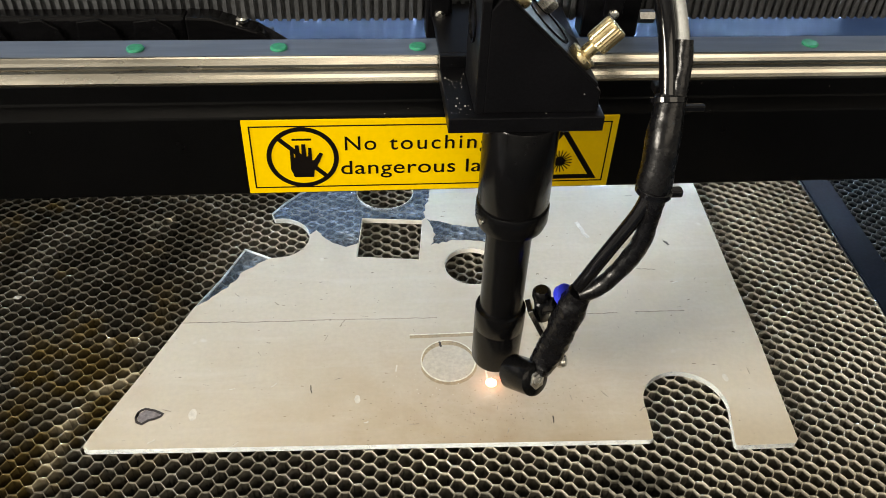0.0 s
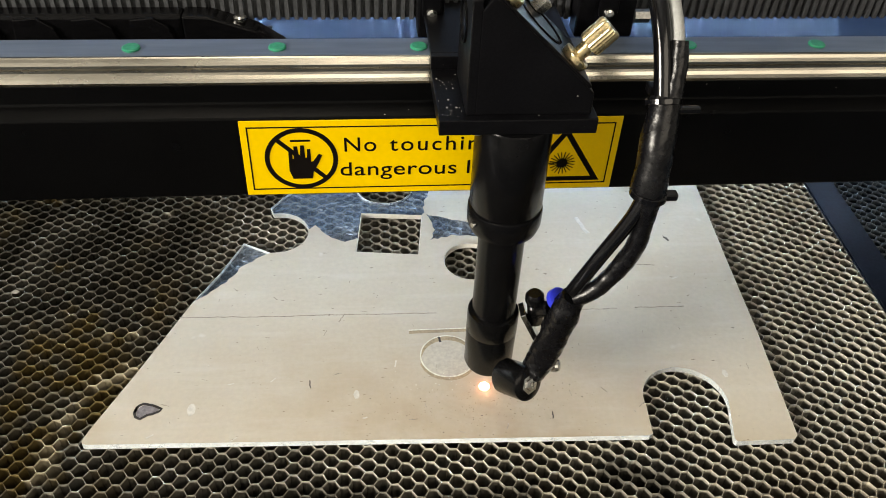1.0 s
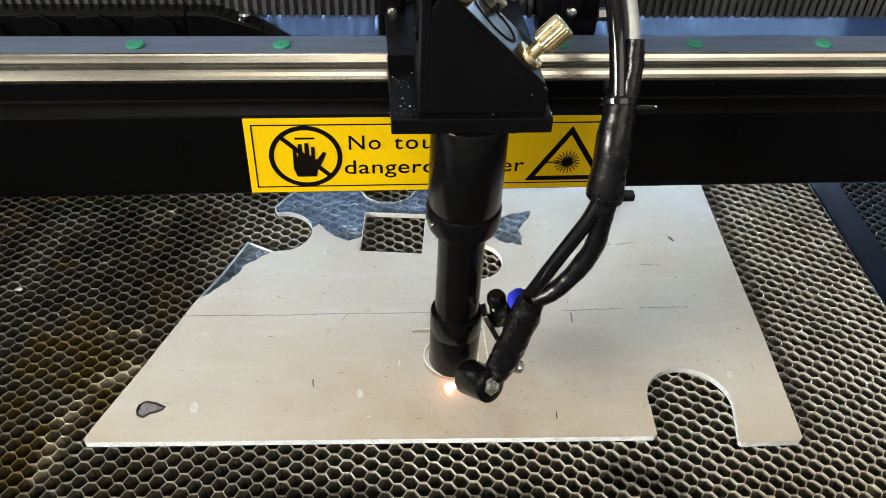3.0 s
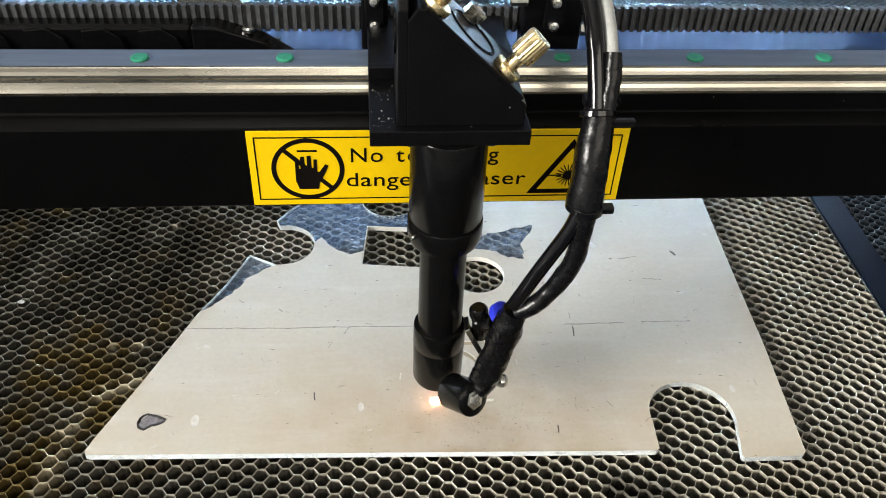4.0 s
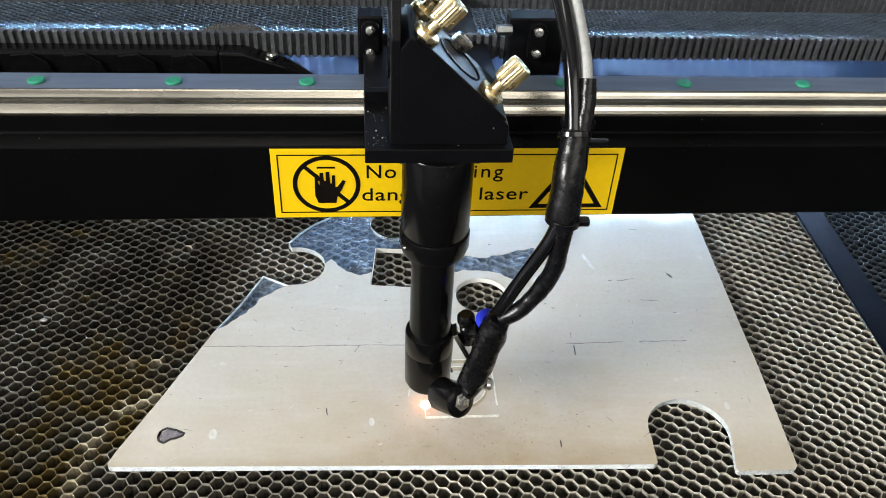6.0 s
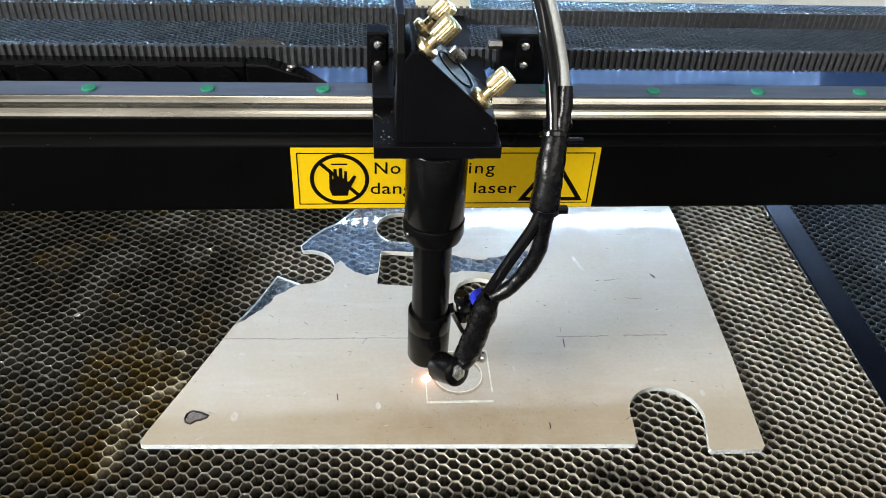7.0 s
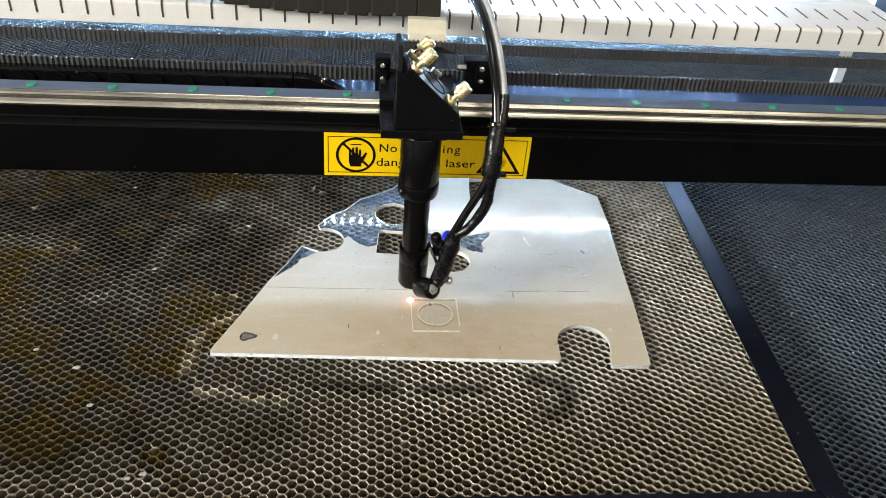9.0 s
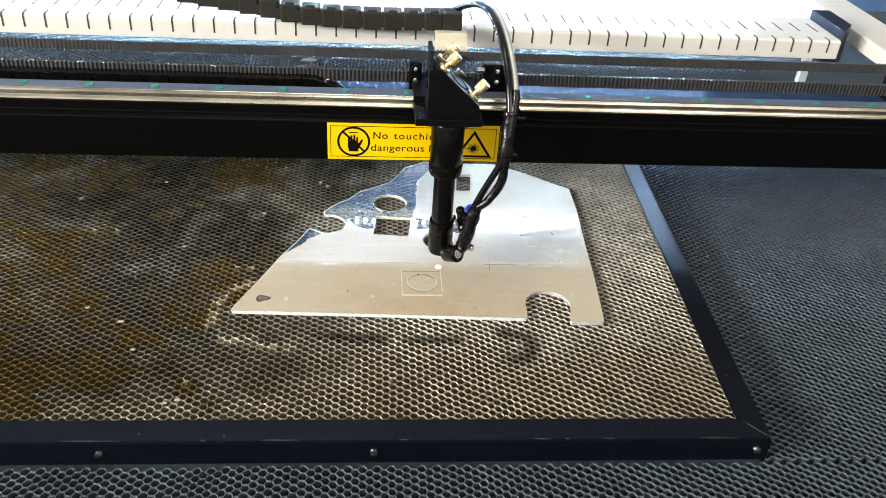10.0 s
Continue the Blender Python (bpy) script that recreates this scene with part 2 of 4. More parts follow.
# ---- mesh helpers ----
def part(name, bm, mat, parent=None, label="", smooth=False, category="", group="", kind=""):
    """Links a bmesh as one mesh object under a thing or a part."""
    me = bpy.data.meshes.new(name)
    if isinstance(bm, bpy.types.Mesh):
        bpy.data.meshes.remove(me)
        me = bm
    else:
        bmesh.ops.recalc_face_normals(bm, faces=bm.faces)
        bm.to_mesh(me)
        bm.free()
    me.materials.clear()
    me.materials.append(mat)
    if smooth:
        me.polygons.foreach_set("use_smooth", [True] * len(me.polygons))
        me.set_sharp_from_angle(angle=radians(40))
    ob = new(name, me)
    ob.parent = parent
    return tagged(ob, label, category, group, kind)


def thing(name, label, category, group="", kind="", at=(0, 0, 0)):
    ob = new(name)
    ob.empty_display_size = 0.02
    ob.location = at
    return tagged(ob, label, category, group, kind)


def box(x0, x1, y0, y1, z0, z1, bevel=0.0, bm=None, seg=2):
    own = bm or bmesh.new()
    r = bmesh.ops.create_cube(own, size=1, matrix=Matrix.LocRotScale(((x0 + x1) / 2, (y0 + y1) / 2, (z0 + z1) / 2), None, (x1 - x0, y1 - y0, z1 - z0)))
    if bevel:
        edges = list({e for v in r["verts"] for e in v.link_edges})
        bmesh.ops.bevel(own, geom=edges, offset=bevel, segments=seg, affect="EDGES", profile=0.5)
    return own


def prism(points, axis, a, b, bevel=0.0):
    """A polygon pushed along an axis; points are the two other coordinates in xyz order."""
    bm = bmesh.new()
    put = {"x": lambda p, s: (s, p[0], p[1]), "y": lambda p, s: (p[0], s, p[1]), "z": lambda p, s: (p[0], p[1], s)}[axis]
    rows = [[bm.verts.new(put(p, s)) for p in points] for s in (a, b)]
    bm.faces.new(rows[0])
    bm.faces.new(rows[1][::-1])
    for i in range(len(points)):
        j = (i + 1) % len(points)
        bm.faces.new((rows[0][i], rows[1][i], rows[1][j], rows[0][j]))
    bmesh.ops.recalc_face_normals(bm, faces=bm.faces)
    if bevel:
        bmesh.ops.bevel(bm, geom=list(bm.edges), offset=bevel, segments=2, affect="EDGES", profile=0.5)
    return bm


def lathe(profile, sides=40, m=None):
    """Turns (radius, height) rows round z; m places the result."""
    bm = bmesh.new()
    rings = []
    for r, h in profile:
        rings.append([bm.verts.new((r * math.cos(2 * math.pi * i / sides), r * math.sin(2 * math.pi * i / sides), h)) for i in range(sides)])
    for a, b in zip(rings, rings[1:]):
        for i in range(sides):
            j = (i + 1) % sides
            bm.faces.new((a[i], a[j], b[j], b[i]))
    bm.faces.new(rings[0][::-1])
    bm.faces.new(rings[-1])
    if m is not None:
        bmesh.ops.transform(bm, matrix=m, verts=bm.verts)
    return bm


def along(a, b):
    """A frame at a whose z axis points to b."""
    a, b = Vector(a), Vector(b)
    return Matrix.Translation(a) @ (b - a).to_track_quat("Z", "Y").to_matrix().to_4x4()


def mesh_from_curve(cu):
    ob = new("temporary", cu)
    dg = bpy.context.evaluated_depsgraph_get()
    dg.update()
    me = bpy.data.meshes.new_from_object(ob.evaluated_get(dg))
    bpy.data.objects.remove(ob)
    bpy.data.curves.remove(cu)
    return me


def pipe(points, radius, radii=None, sides=5):
    cu = bpy.data.curves.new("pipe", "CURVE")
    cu.dimensions, cu.bevel_depth, cu.bevel_resolution, cu.use_fill_caps, cu.resolution_u = "3D", radius, sides, True, 14
    sp = cu.splines.new("NURBS")
    sp.points.add(len(points) - 1)
    for i, (q, p) in enumerate(zip(sp.points, points)):
        q.co = (*p, 1)
        q.radius = radii[i] if radii else 1.0
    sp.order_u, sp.use_endpoint_u = 4, True
    return mesh_from_curve(cu)


def sheet(loops, thickness, bevel=0.0):
    """A flat sheet with holes: first loop is the outline, the others are openings. Its middle lies at z = 0."""
    cu = bpy.data.curves.new("sheet", "CURVE")
    cu.dimensions, cu.fill_mode, cu.extrude, cu.bevel_depth, cu.bevel_resolution = "2D", "BOTH", thickness / 2 - bevel, bevel, 1
    for loop in loops:
        sp = cu.splines.new("POLY")
        sp.points.add(len(loop) - 1)
        for q, p in zip(sp.points, loop):
            q.co = (p[0], p[1], 0, 1)
        sp.use_cyclic_u = True
    return mesh_from_curve(cu)


def arc(cx, cy, r, a0, a1, n=24):
    return [(cx + r * math.cos(radians(a0 + (a1 - a0) * i / n)), cy + r * math.sin(radians(a0 + (a1 - a0) * i / n))) for i in range(n + 1)]


def ragged(points, amount, step=0.003, seed=1):
    """A torn line: the way through the points, broken up unevenly."""
    rnd = random.Random(seed)
    out = []
    for (x0, y0), (x1, y1) in zip(points, points[1:]):
        n = max(1, int(math.hypot(x1 - x0, y1 - y0) / step))
        for i in range(n):
            f = i / n
            k = amount if i else amount * 0.3
            out.append((x0 + (x1 - x0) * f + rnd.uniform(-k, k), y0 + (y1 - y0) * f + rnd.uniform(-k, k)))
    out.append(points[-1])
    return out


def moved(me, m):
    me.transform(m)
    return me


# ---- the room and the machine's case ----
ROOM = [("wall_north", (-3, 3, 2.6, 2.75, -0.9, 2.6)), ("wall_south", (-3, 3, -2.75, -2.6, -0.9, 2.6)),
        ("wall_east", (3, 3.15, -2.75, 2.75, -0.9, 2.6)), ("wall_west", (-3.15, -3, -2.75, 2.75, -0.9, 2.6))]
for name, b in ROOM:
    part(name, box(*b), M_WALL, kind="structure", label="plain grey painted workshop wall", category="wall")
part("ceiling", box(-3.15, 3.15, -2.75, 2.75, 2.6, 2.7), M_WALL, kind="structure", label="plain pale workshop ceiling", category="ceiling")
part("floor", box(-3.15, 3.15, -2.75, 2.75, -1.0, -0.9), M_FLOOR, kind="structure", label="grey concrete workshop floor", category="floor")
case = part("machine_case", box(-0.95, 1.05, -0.50, 1.25, -0.9, -0.060, 0.01), M_CASE, label="blue grey painted steel laser cutter cabinet", category="machine")

# ---- honeycomb beds ----
PITCH, ROW = 0.0100, 0.0032


def grid_noise(x, y, cell, seed):
    rs = np.random.RandomState(seed)
    g = rs.rand(64, 64)
    u, v = x / cell + 1000.37, y / cell + 1000.71
    i, j = np.floor(u).astype(int), np.floor(v).astype(int)
    fu, fv = u - i, v - j
    fu, fv = fu * fu * (3 - 2 * fu), fv * fv * (3 - 2 * fv)
    G = lambda a, b: g[a % 64, b % 64]
    return (G(i, j) * (1 - fu) + G(i + 1, j) * fu) * (1 - fv) + (G(i, j + 1) * (1 - fu) + G(i + 1, j + 1) * fu) * fv


def smooth(a, b, x):
    t = np.clip((x - a) / (b - a), 0, 1)
    return t * t * (3 - 2 * t)


def near_line(x, y, pts):
    best = np.full_like(x, 9.0)
    for (x0, y0), (x1, y1) in zip(pts, pts[1:]):
        dx, dy = x1 - x0, y1 - y0
        f = np.clip(((x - x0) * dx + (y - y0) * dy) / (dx * dx + dy * dy), 0, 1)
        best = np.minimum(best, np.hypot(x - x0 - f * dx, y - y0 - f * dy))
    return best


def soil_shade(x, y):
    """Soot, pale residue, brown burn and the sheet's painted shade over the bed."""
    n1, n2, n3 = grid_noise(x, y, 0.055, 3), grid_noise(x, y, 0.018, 4), grid_noise(x, y, 0.007, 5)
    left = smooth(0.02, -0.17, x)
    soot_shade = np.clip(left * (0.80 + 0.45 * n1) + 0.35 * (n2 - 0.45), 0, 0.97) * smooth(-0.145, -0.055, y + 0.03 * n2)
    soot_shade = np.maximum(soot_shade, 0.55 * smooth(0.17, 0.30, y) * (0.4 + 0.8 * n1))
    soot_shade = soot_shade * (1 - 0.08 * smooth(0.12, 0.05, y))
    soot_shade = np.maximum(soot_shade, 0.80 * smooth(0.09, 0.17, y) * smooth(0.02, -0.05, x) * (0.75 + 0.4 * n2))
    # shade under the sheet, seen through its openings, is painted dark here
    soot_shade = np.maximum(soot_shade, 0.62 * smooth(0.05, 0.11, y) * smooth(0.10, 0.05, x) * (0.7 + 0.5 * n2))
    # the sheet's cast shadow, painted as a dark band beside its right edge
    soot_shade = np.maximum(soot_shade, 0.62 * smooth(0.014, 0.004, near_line(x, y, [(0.152, -0.005), (0.160, 0.105), (0.166, 0.21)]) + 0.006 * (n2 - 0.5)) * (0.5 + 0.7 * n2))
    burnt_lines = (([(0.066, -0.022), (0.085, -0.028), (0.088, -0.040), (0.080, -0.052), (0.070, -0.054)], 0.0055),
                   ([(-0.171, 0.050), (-0.166, 0.018)], 0.0065), ([(-0.225, 0.139), (-0.219, 0.101)], 0.0065),
                   ([(-0.228, 0.101), (-0.221, 0.055), (-0.219, 0.020), (-0.214, -0.042)], 0.0040),
                   ([(-0.08, -0.026), (-0.03, -0.030)], 0.005), ([(-0.01, -0.031), (0.03, -0.030)], 0.004),
                   ([(-0.40, 0.097), (-0.287, 0.099), (-0.225, 0.101)], 0.0030), ([(-0.38, 0.064), (-0.278, 0.054)], 0.0040),
                   ([(-0.36, -0.006), (-0.245, -0.005)], 0.0030), ([(-0.250, -0.042), (-0.222, -0.034)], 0.0060),
                   ([(-0.29, 0.06), (-0.30, -0.01)], 0.004))
    for pts, w in burnt_lines:
        soot_shade = np.maximum(soot_shade, 0.88 * smooth(w * 2.2, w * 0.3, near_line(x, y, pts) + 0.003 * (n3 - 0.5)))
    burn = smooth(0.36, 0.74, 0.45 * grid_noise(x, y, 0.07, 8) + 0.3 * n2 + 0.25 * n3) * smooth(-0.08, -0.17, x)
    brown = np.clip(burn * 1.2 + 0.25 * n1 + 0.30 * smooth(-0.01, -0.07, y), 0, 1)
    soot_shade = soot_shade * (1 - 0.45 * burn)
    ring = [(-0.140, 0.044), (-0.159, 0.030), (-0.164, 0.007), (-0.165, -0.015), (-0.151, -0.032), (-0.132, -0.031), (-0.117, -0.039), (-0.100, -0.039)]
    residue = 0.85 * smooth(0.0058, 0.0026, near_line(x, y, ring) + 0.007 * (n3 - 0.5)) * smooth(0.25, 0.6, n3)
    residue = np.maximum(residue, smooth(0.965, 0.985, n3) * 0.8)
    soot_shade = soot_shade * (1 - residue)
    return np.stack([soot_shade, residue, brown, np.ones_like(x)], 1)


def honeycomb(name, patches, top, depth, wall, mat, soiled, seed, trim):
    """Expanded foil ribbons, each bonded to its neighbours on its flats."""
    rs = np.random.RandomState(seed)
    V, F, K, base = [], [], [], 0
    for x0, x1, y0, y1 in patches:
        n = int((x1 - x0) / PITCH) + 2
        rows = int((y1 - y0) / ROW)
        u = np.tile([0.01, 0.30, 0.51, 0.80], n) + np.repeat(np.arange(n), 4)
        s = np.tile([-1.0, -1.0, 1.0, 1.0], n)
        for k in range(rows):
            x = x0 + (u + (0.5 if k % 2 else 0.0)) * PITCH
            yc = y0 + (k + 0.5) * ROW
            y = yc + s * ROW / 2
            warp = 0.0022 * (grid_noise(x, y, 0.035, 11) - 0.5)
            wx = 0.0030 * (grid_noise(x, y, 0.05, 12) - 0.5)
            X, Y = x + wx + rs.normal(0, 0.00016, len(x)), y + warp + rs.normal(0, 0.00010, len(x))
            X, Y = np.clip(X, x0, x1), np.clip(Y, y0 + wall, y1 - wall)
            X = trim(X, Y)
            lift = 0.0005 * (grid_noise(x, y, 0.012, 13) - 0.5)
            q = len(X)
            # Depth of the pale band painted as lit wall, greater to the right.
            lip = top - 0.0006 - 0.0007 * smooth(-0.10, 0.08, x) - 0.0009 * grid_noise(x, y, 0.009, 14)
            for z in (np.full(q, top) + lift, lip, np.full(q, top - depth)):
                for dy in (-wall / 2, wall / 2):
                    V.append(np.stack([X, Y + dy, z], 1))
            i = np.arange(q - 1)
            A, B, C, D, E, G = (base + n * q + i for n in range(6))
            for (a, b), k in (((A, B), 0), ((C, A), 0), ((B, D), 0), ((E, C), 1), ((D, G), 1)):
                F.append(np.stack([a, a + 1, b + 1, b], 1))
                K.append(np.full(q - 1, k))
            base += 6 * q
    V, F = np.concatenate(V), np.concatenate(F)
    me = bpy.data.meshes.new(name)
    me.vertices.add(len(V))
    me.vertices.foreach_set("co", V.astype(np.float32).ravel())
    me.loops.add(len(F) * 4)
    me.loops.foreach_set("vertex_index", F.astype(np.int32).ravel())
    me.polygons.add(len(F))
    me.polygons.foreach_set("loop_start", np.arange(0, len(F) * 4, 4, dtype=np.int32))
    me.update(calc_edges=True)
    if soiled:
        at = me.color_attributes.new("soil_shade", "FLOAT_COLOR", "POINT")
        at.data.foreach_set("color", soil_shade(V[:, 0], V[:, 1]).astype(np.float32).ravel())
    for m in mat:
        me.materials.append(m)
    me.polygons.foreach_set("material_index", np.concatenate(K).astype(np.int32))
    return new(name, me)


BED_Z = -0.003
FX0, FX1, FY0, FY1 = -0.62, 0.2215, -0.1165, 0.42      # inside of the bed's frame
FXB = FX1 + 0.0215                                      # its side bar runs a little askew
W = 0.0190


def side_edge(y):
    return FX1 + (FXB - FX1) * (y - FY0) / (FY1 - FY0)


bed = thing("honeycomb_bed", "framed aluminium honeycomb cutting bed with sooty stains, brown burns and painted shade", "cutting bed")
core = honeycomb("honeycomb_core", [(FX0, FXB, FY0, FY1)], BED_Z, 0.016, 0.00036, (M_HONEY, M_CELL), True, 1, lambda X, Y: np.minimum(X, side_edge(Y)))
core.parent = bed
tagged(core, "pale aluminium honeycomb, scorched brown and sooty in places, with painted shade", kind="stuff")
part("backing_sheet", prism([(FX0, FY0), (FX1, FY0), (FXB, FY1), (FX0, FY1)], "z", -0.0225, -0.0205), M_TRAY_DARK, bed, "very dark brown backing under the cells")


def frame_bar(a, b, inner_a, inner_b):
    """One mitred bar of the bed's frame: a flat top with a skirt."""
    bm = bmesh.new()
    top, low = BED_Z + 0.0008, -0.0235
    vs = [bm.verts.new((*p, z)) for z in (top, low) for p in (a, b, inner_b, inner_a)]
    for f in ((0, 1, 2, 3), (7, 6, 5, 4), (0, 4, 5, 1), (1, 5, 6, 2), (2, 6, 7, 3), (3, 7, 4, 0)):
        bm.faces.new([vs[i] for i in f])
    bmesh.ops.recalc_face_normals(bm, faces=bm.faces)
    bmesh.ops.bevel(bm, geom=list(bm.edges), offset=0.0009, segments=2, affect="EDGES")
    return bm


ins = [(FX0, FY0), (FX1, FY0), (FXB, FY1), (FX0, FY1)]
outs = [(FX0 - W, FY0 - W - 0.002), (FX1 + W, FY0 - W - 0.002), (FXB + W, FY1 + W), (FX0 - W, FY1 + W)]
for i in range(4):
    j = (i + 1) % 4
    part("frame_bar", frame_bar(outs[i], outs[j], ins[i], ins[j]), M_FRAME, bed, "black anodised frame bar with scuffed edges")
def scratch(a, b, width, mat, note):
    """A bare line scuffed into the top of the frame."""
    bm = bmesh.new()
    d = (Vector(b) - Vector(a)).normalized()
    n = Vector((-d.y, d.x)) * width / 2
    m = [(a[0], a[1]), ((a[0] * 2 + b[0]) / 3 + n.x, (a[1] * 2 + b[1]) / 3 + n.y), (b[0], b[1]), ((a[0] + b[0]) / 2 - n.x, (a[1] + b[1]) / 2 - n.y)]
    lo, hi = [bm.verts.new((*p, BED_Z + 0.0006)) for p in m], [bm.verts.new((*p, BED_Z + 0.0011)) for p in m]
    bm.faces.new(hi)
    for k in range(4):
        bm.faces.new((lo[k - 1], lo[k], hi[k], hi[k - 1]))
    part("scratch", bm, mat, bed, note)


scratch((FX1 + 0.0035, FY0 - 0.0040), (FX1 + W - 0.0006, FY0 - W - 0.0010), 0.0011, M_STEEL, "bare metal along the mitre")
for a, b in ((0.188, 0.216), (0.120, 0.128), (0.094, 0.097), (0.072, 0.084), (-0.020, -0.012), (-0.11, -0.085), (-0.150, -0.146), (-0.24, -0.20)):
    scratch((a, FY0 - W - 0.0004), (b, FY0 - W - 0.0008), 0.0008, M_BOLT, "worn edge of the frame")
for x in (FX1 + 0.010, -0.036, -0.215):
    part("frame_screw", lathe([(0.0, 0), (0.0029, 0), (0.0026, 0.0014), (0.0010, 0.0019)], 16, along((x, outs[0][1] + 0.0002, -0.0125), (x, outs[0][1] - 0.01, -0.0125))), M_STEEL, bed, "small bright screw head")

table = thing("mesh_table", "dark blue grey honeycomb support table round the bed", "machine table")
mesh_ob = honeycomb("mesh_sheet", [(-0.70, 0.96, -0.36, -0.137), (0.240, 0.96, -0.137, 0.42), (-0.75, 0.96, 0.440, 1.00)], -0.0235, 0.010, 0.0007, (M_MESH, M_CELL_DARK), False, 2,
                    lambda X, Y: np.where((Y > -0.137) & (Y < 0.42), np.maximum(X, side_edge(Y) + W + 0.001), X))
mesh_ob.parent = table
tagged(mesh_ob, "dark glossy honeycomb mesh", kind="stuff")
part("table_plate", box(-0.90, 1.00, -0.45, 1.20, -0.060, -0.0336), M_CASE, table, "blue grey plate beneath the mesh")

# ---- the acrylic offcut with its masking film ----
plate = thing("acrylic_offcut", "clear acrylic offcut with torn cream masking film and cut holes", "acrylic sheet")
NOTCH_R = arc(0.1072, 0.0108, 0.0190, 188, -10, 36)
NOTCH_L = arc(-0.0810, 0.1330, 0.0166, 100, -98, 32)
SQ = [(-0.0391, 0.1158), (-0.0060, 0.1125), (-0.0024, 0.1460), (-0.0361, 0.1487)]
HOLE_1, HOLE_2 = arc(-0.0227, 0.1736, 0.0165, 0, 352, 44), arc(0.0212, 0.1066, 0.0144, 0, 352, 44)
RECT = [(0.0450, 0.2005), (0.0599, 0.2007), (0.0632, 0.2360), (0.0475, 0.2352)]
BOTTOM = [(-0.1502, 0.0014), (-0.1498, 0.0002), (-0.1484, -0.0003), (0.0858, -0.0072), (0.0873, -0.0064)] + NOTCH_R + [(0.1219, -0.0108), (0.1226, -0.0121), (0.1480, -0.0122), (0.1499, -0.0102)]
RIGHT = [(0.1552, 0.050), (0.1585, 0.105), (0.1630, 0.170), (0.1635, 0.2090), (0.1140, 0.2459), (0.0900, 0.2600)]
LEFT = [(-0.0060, 0.2490), (-0.0150, 0.2290), (-0.0223, 0.2161), (-0.0360, 0.2060), (-0.0520, 0.1960), (-0.0640, 0.1790), (-0.0723, 0.1728), (-0.0800, 0.1640), (-0.0862, 0.1545), (-0.0845, 0.1500)]
LOWER = [(-0.0836, 0.1168), (-0.0900, 0.1205), (-0.0978, 0.1247), (-0.1075, 0.1010), (-0.1180, 0.0805), (-0.1356, 0.0365), (-0.1445, 0.0160), (-0.1484, 0.0070)]
outline = BOTTOM + RIGHT + [(0.0150, 0.2620)] + LEFT + NOTCH_L + LOWER
part("acrylic_body", moved(sheet([outline, SQ, HOLE_1, HOLE_2, RECT], 0.0030), pose(0, 0, -0.00155)), M_ACRYL, plate, "clear acrylic with pale cut edges").visible_shadow = False
for loop, w in ((outline, 1), (SQ, -1), (HOLE_1, -1), (HOLE_2, -1), (RECT, -1)):
    bm = bmesh.new()
    ring = [[bm.verts.new((x, y, z)) for z in (-0.00300, -0.00006)] for x, y in loop]
    for i in range(len(ring)):
        p, q = ring[i], ring[(i + 1) % len(ring)]
        bm.faces.new((p[0], q[0], q[1], p[1]))
    bmesh.ops.recalc_face_normals(bm, faces=bm.faces)
    bmesh.ops.solidify(bm, geom=list(bm.faces), thickness=0.00025)
    part("cut_edge", bm, M_EDGE, plate, "pale frosted laser cut edge")
TEAR_1 = ragged([(0.0230, 0.2610), (0.0160, 0.2380), (0.0060, 0.2200), (0.0035, 0.1950), (0.0020, 0.1650), (-0.0024, 0.1460)], 0.0012, seed=3)
TEAR_2 = ragged([(-0.0378, 0.1273), (-0.0448, 0.1238), (-0.0497, 0.1268), (-0.0552, 0.1303), (-0.0610, 0.1387), (-0.0650, 0.1345)], 0.0006, 0.002, seed=4)
TEAR_3 = ragged([(-0.0835, 0.1160), (-0.0904, 0.1118), (-0.0970, 0.1060), (-0.1028, 0.0952), (-0.1089, 0.0889), (-0.1150, 0.0835), (-0.1180, 0.0800)], 0.0006, 0.002, seed=5)
NOTCH_LOW = arc(-0.0810, 0.1330, 0.0166, 2, -95, 18)
film_out = BOTTOM + RIGHT + TEAR_1[:-1] + [SQ[2], SQ[1], SQ[0]] + TEAR_2 + NOTCH_LOW + TEAR_3 + LOWER[-3:]
PATCH = ragged([(-0.0004, 0.1467), (0.0138, 0.1412), (0.0260, 0.1387), (0.0417, 0.1434), (0.0571, 0.1474), (0.0523, 0.1381), (0.0482, 0.1322), (0.0477, 0.1185), (0.0400, 0.1196), (0.0298, 0.1255), (0.0190, 0.1276), (0.0126, 0.1280), (0.0006, 0.1237), (0.0040, 0.1330), (-0.0004, 0.1467)], 0.0011, 0.0025, seed=6)[:-1]
film = part("masking_film", moved(sheet([film_out, HOLE_2, RECT, PATCH], 0.00014), pose(0, 0, 0.0001)), M_FILM, plate, "cream masking film, creased, nicked and torn off along one side")


def strip(points, width, z0=0.00015, z1=0.00032):
    """A thin raised line through points on the sheet."""
    bm = bmesh.new()
    rows = []
    for i, p in enumerate(points):
        a, b = Vector(points[max(0, i - 1)]), Vector(points[min(len(points) - 1, i + 1)])
        d = (b - a).normalized()
        n = Vector((-d.y, d.x)) * width / 2
        rows.append([bm.verts.new((p[0] + s * n.x, p[1] + s * n.y, z)) for s, z in ((-1, z0), (-1, z1), (1, z1), (1, z0))])
    for r, q in zip(rows, rows[1:]):
        for k in range(3):
            bm.faces.new((r[k], r[k + 1], q[k + 1], q[k]))
    return bm


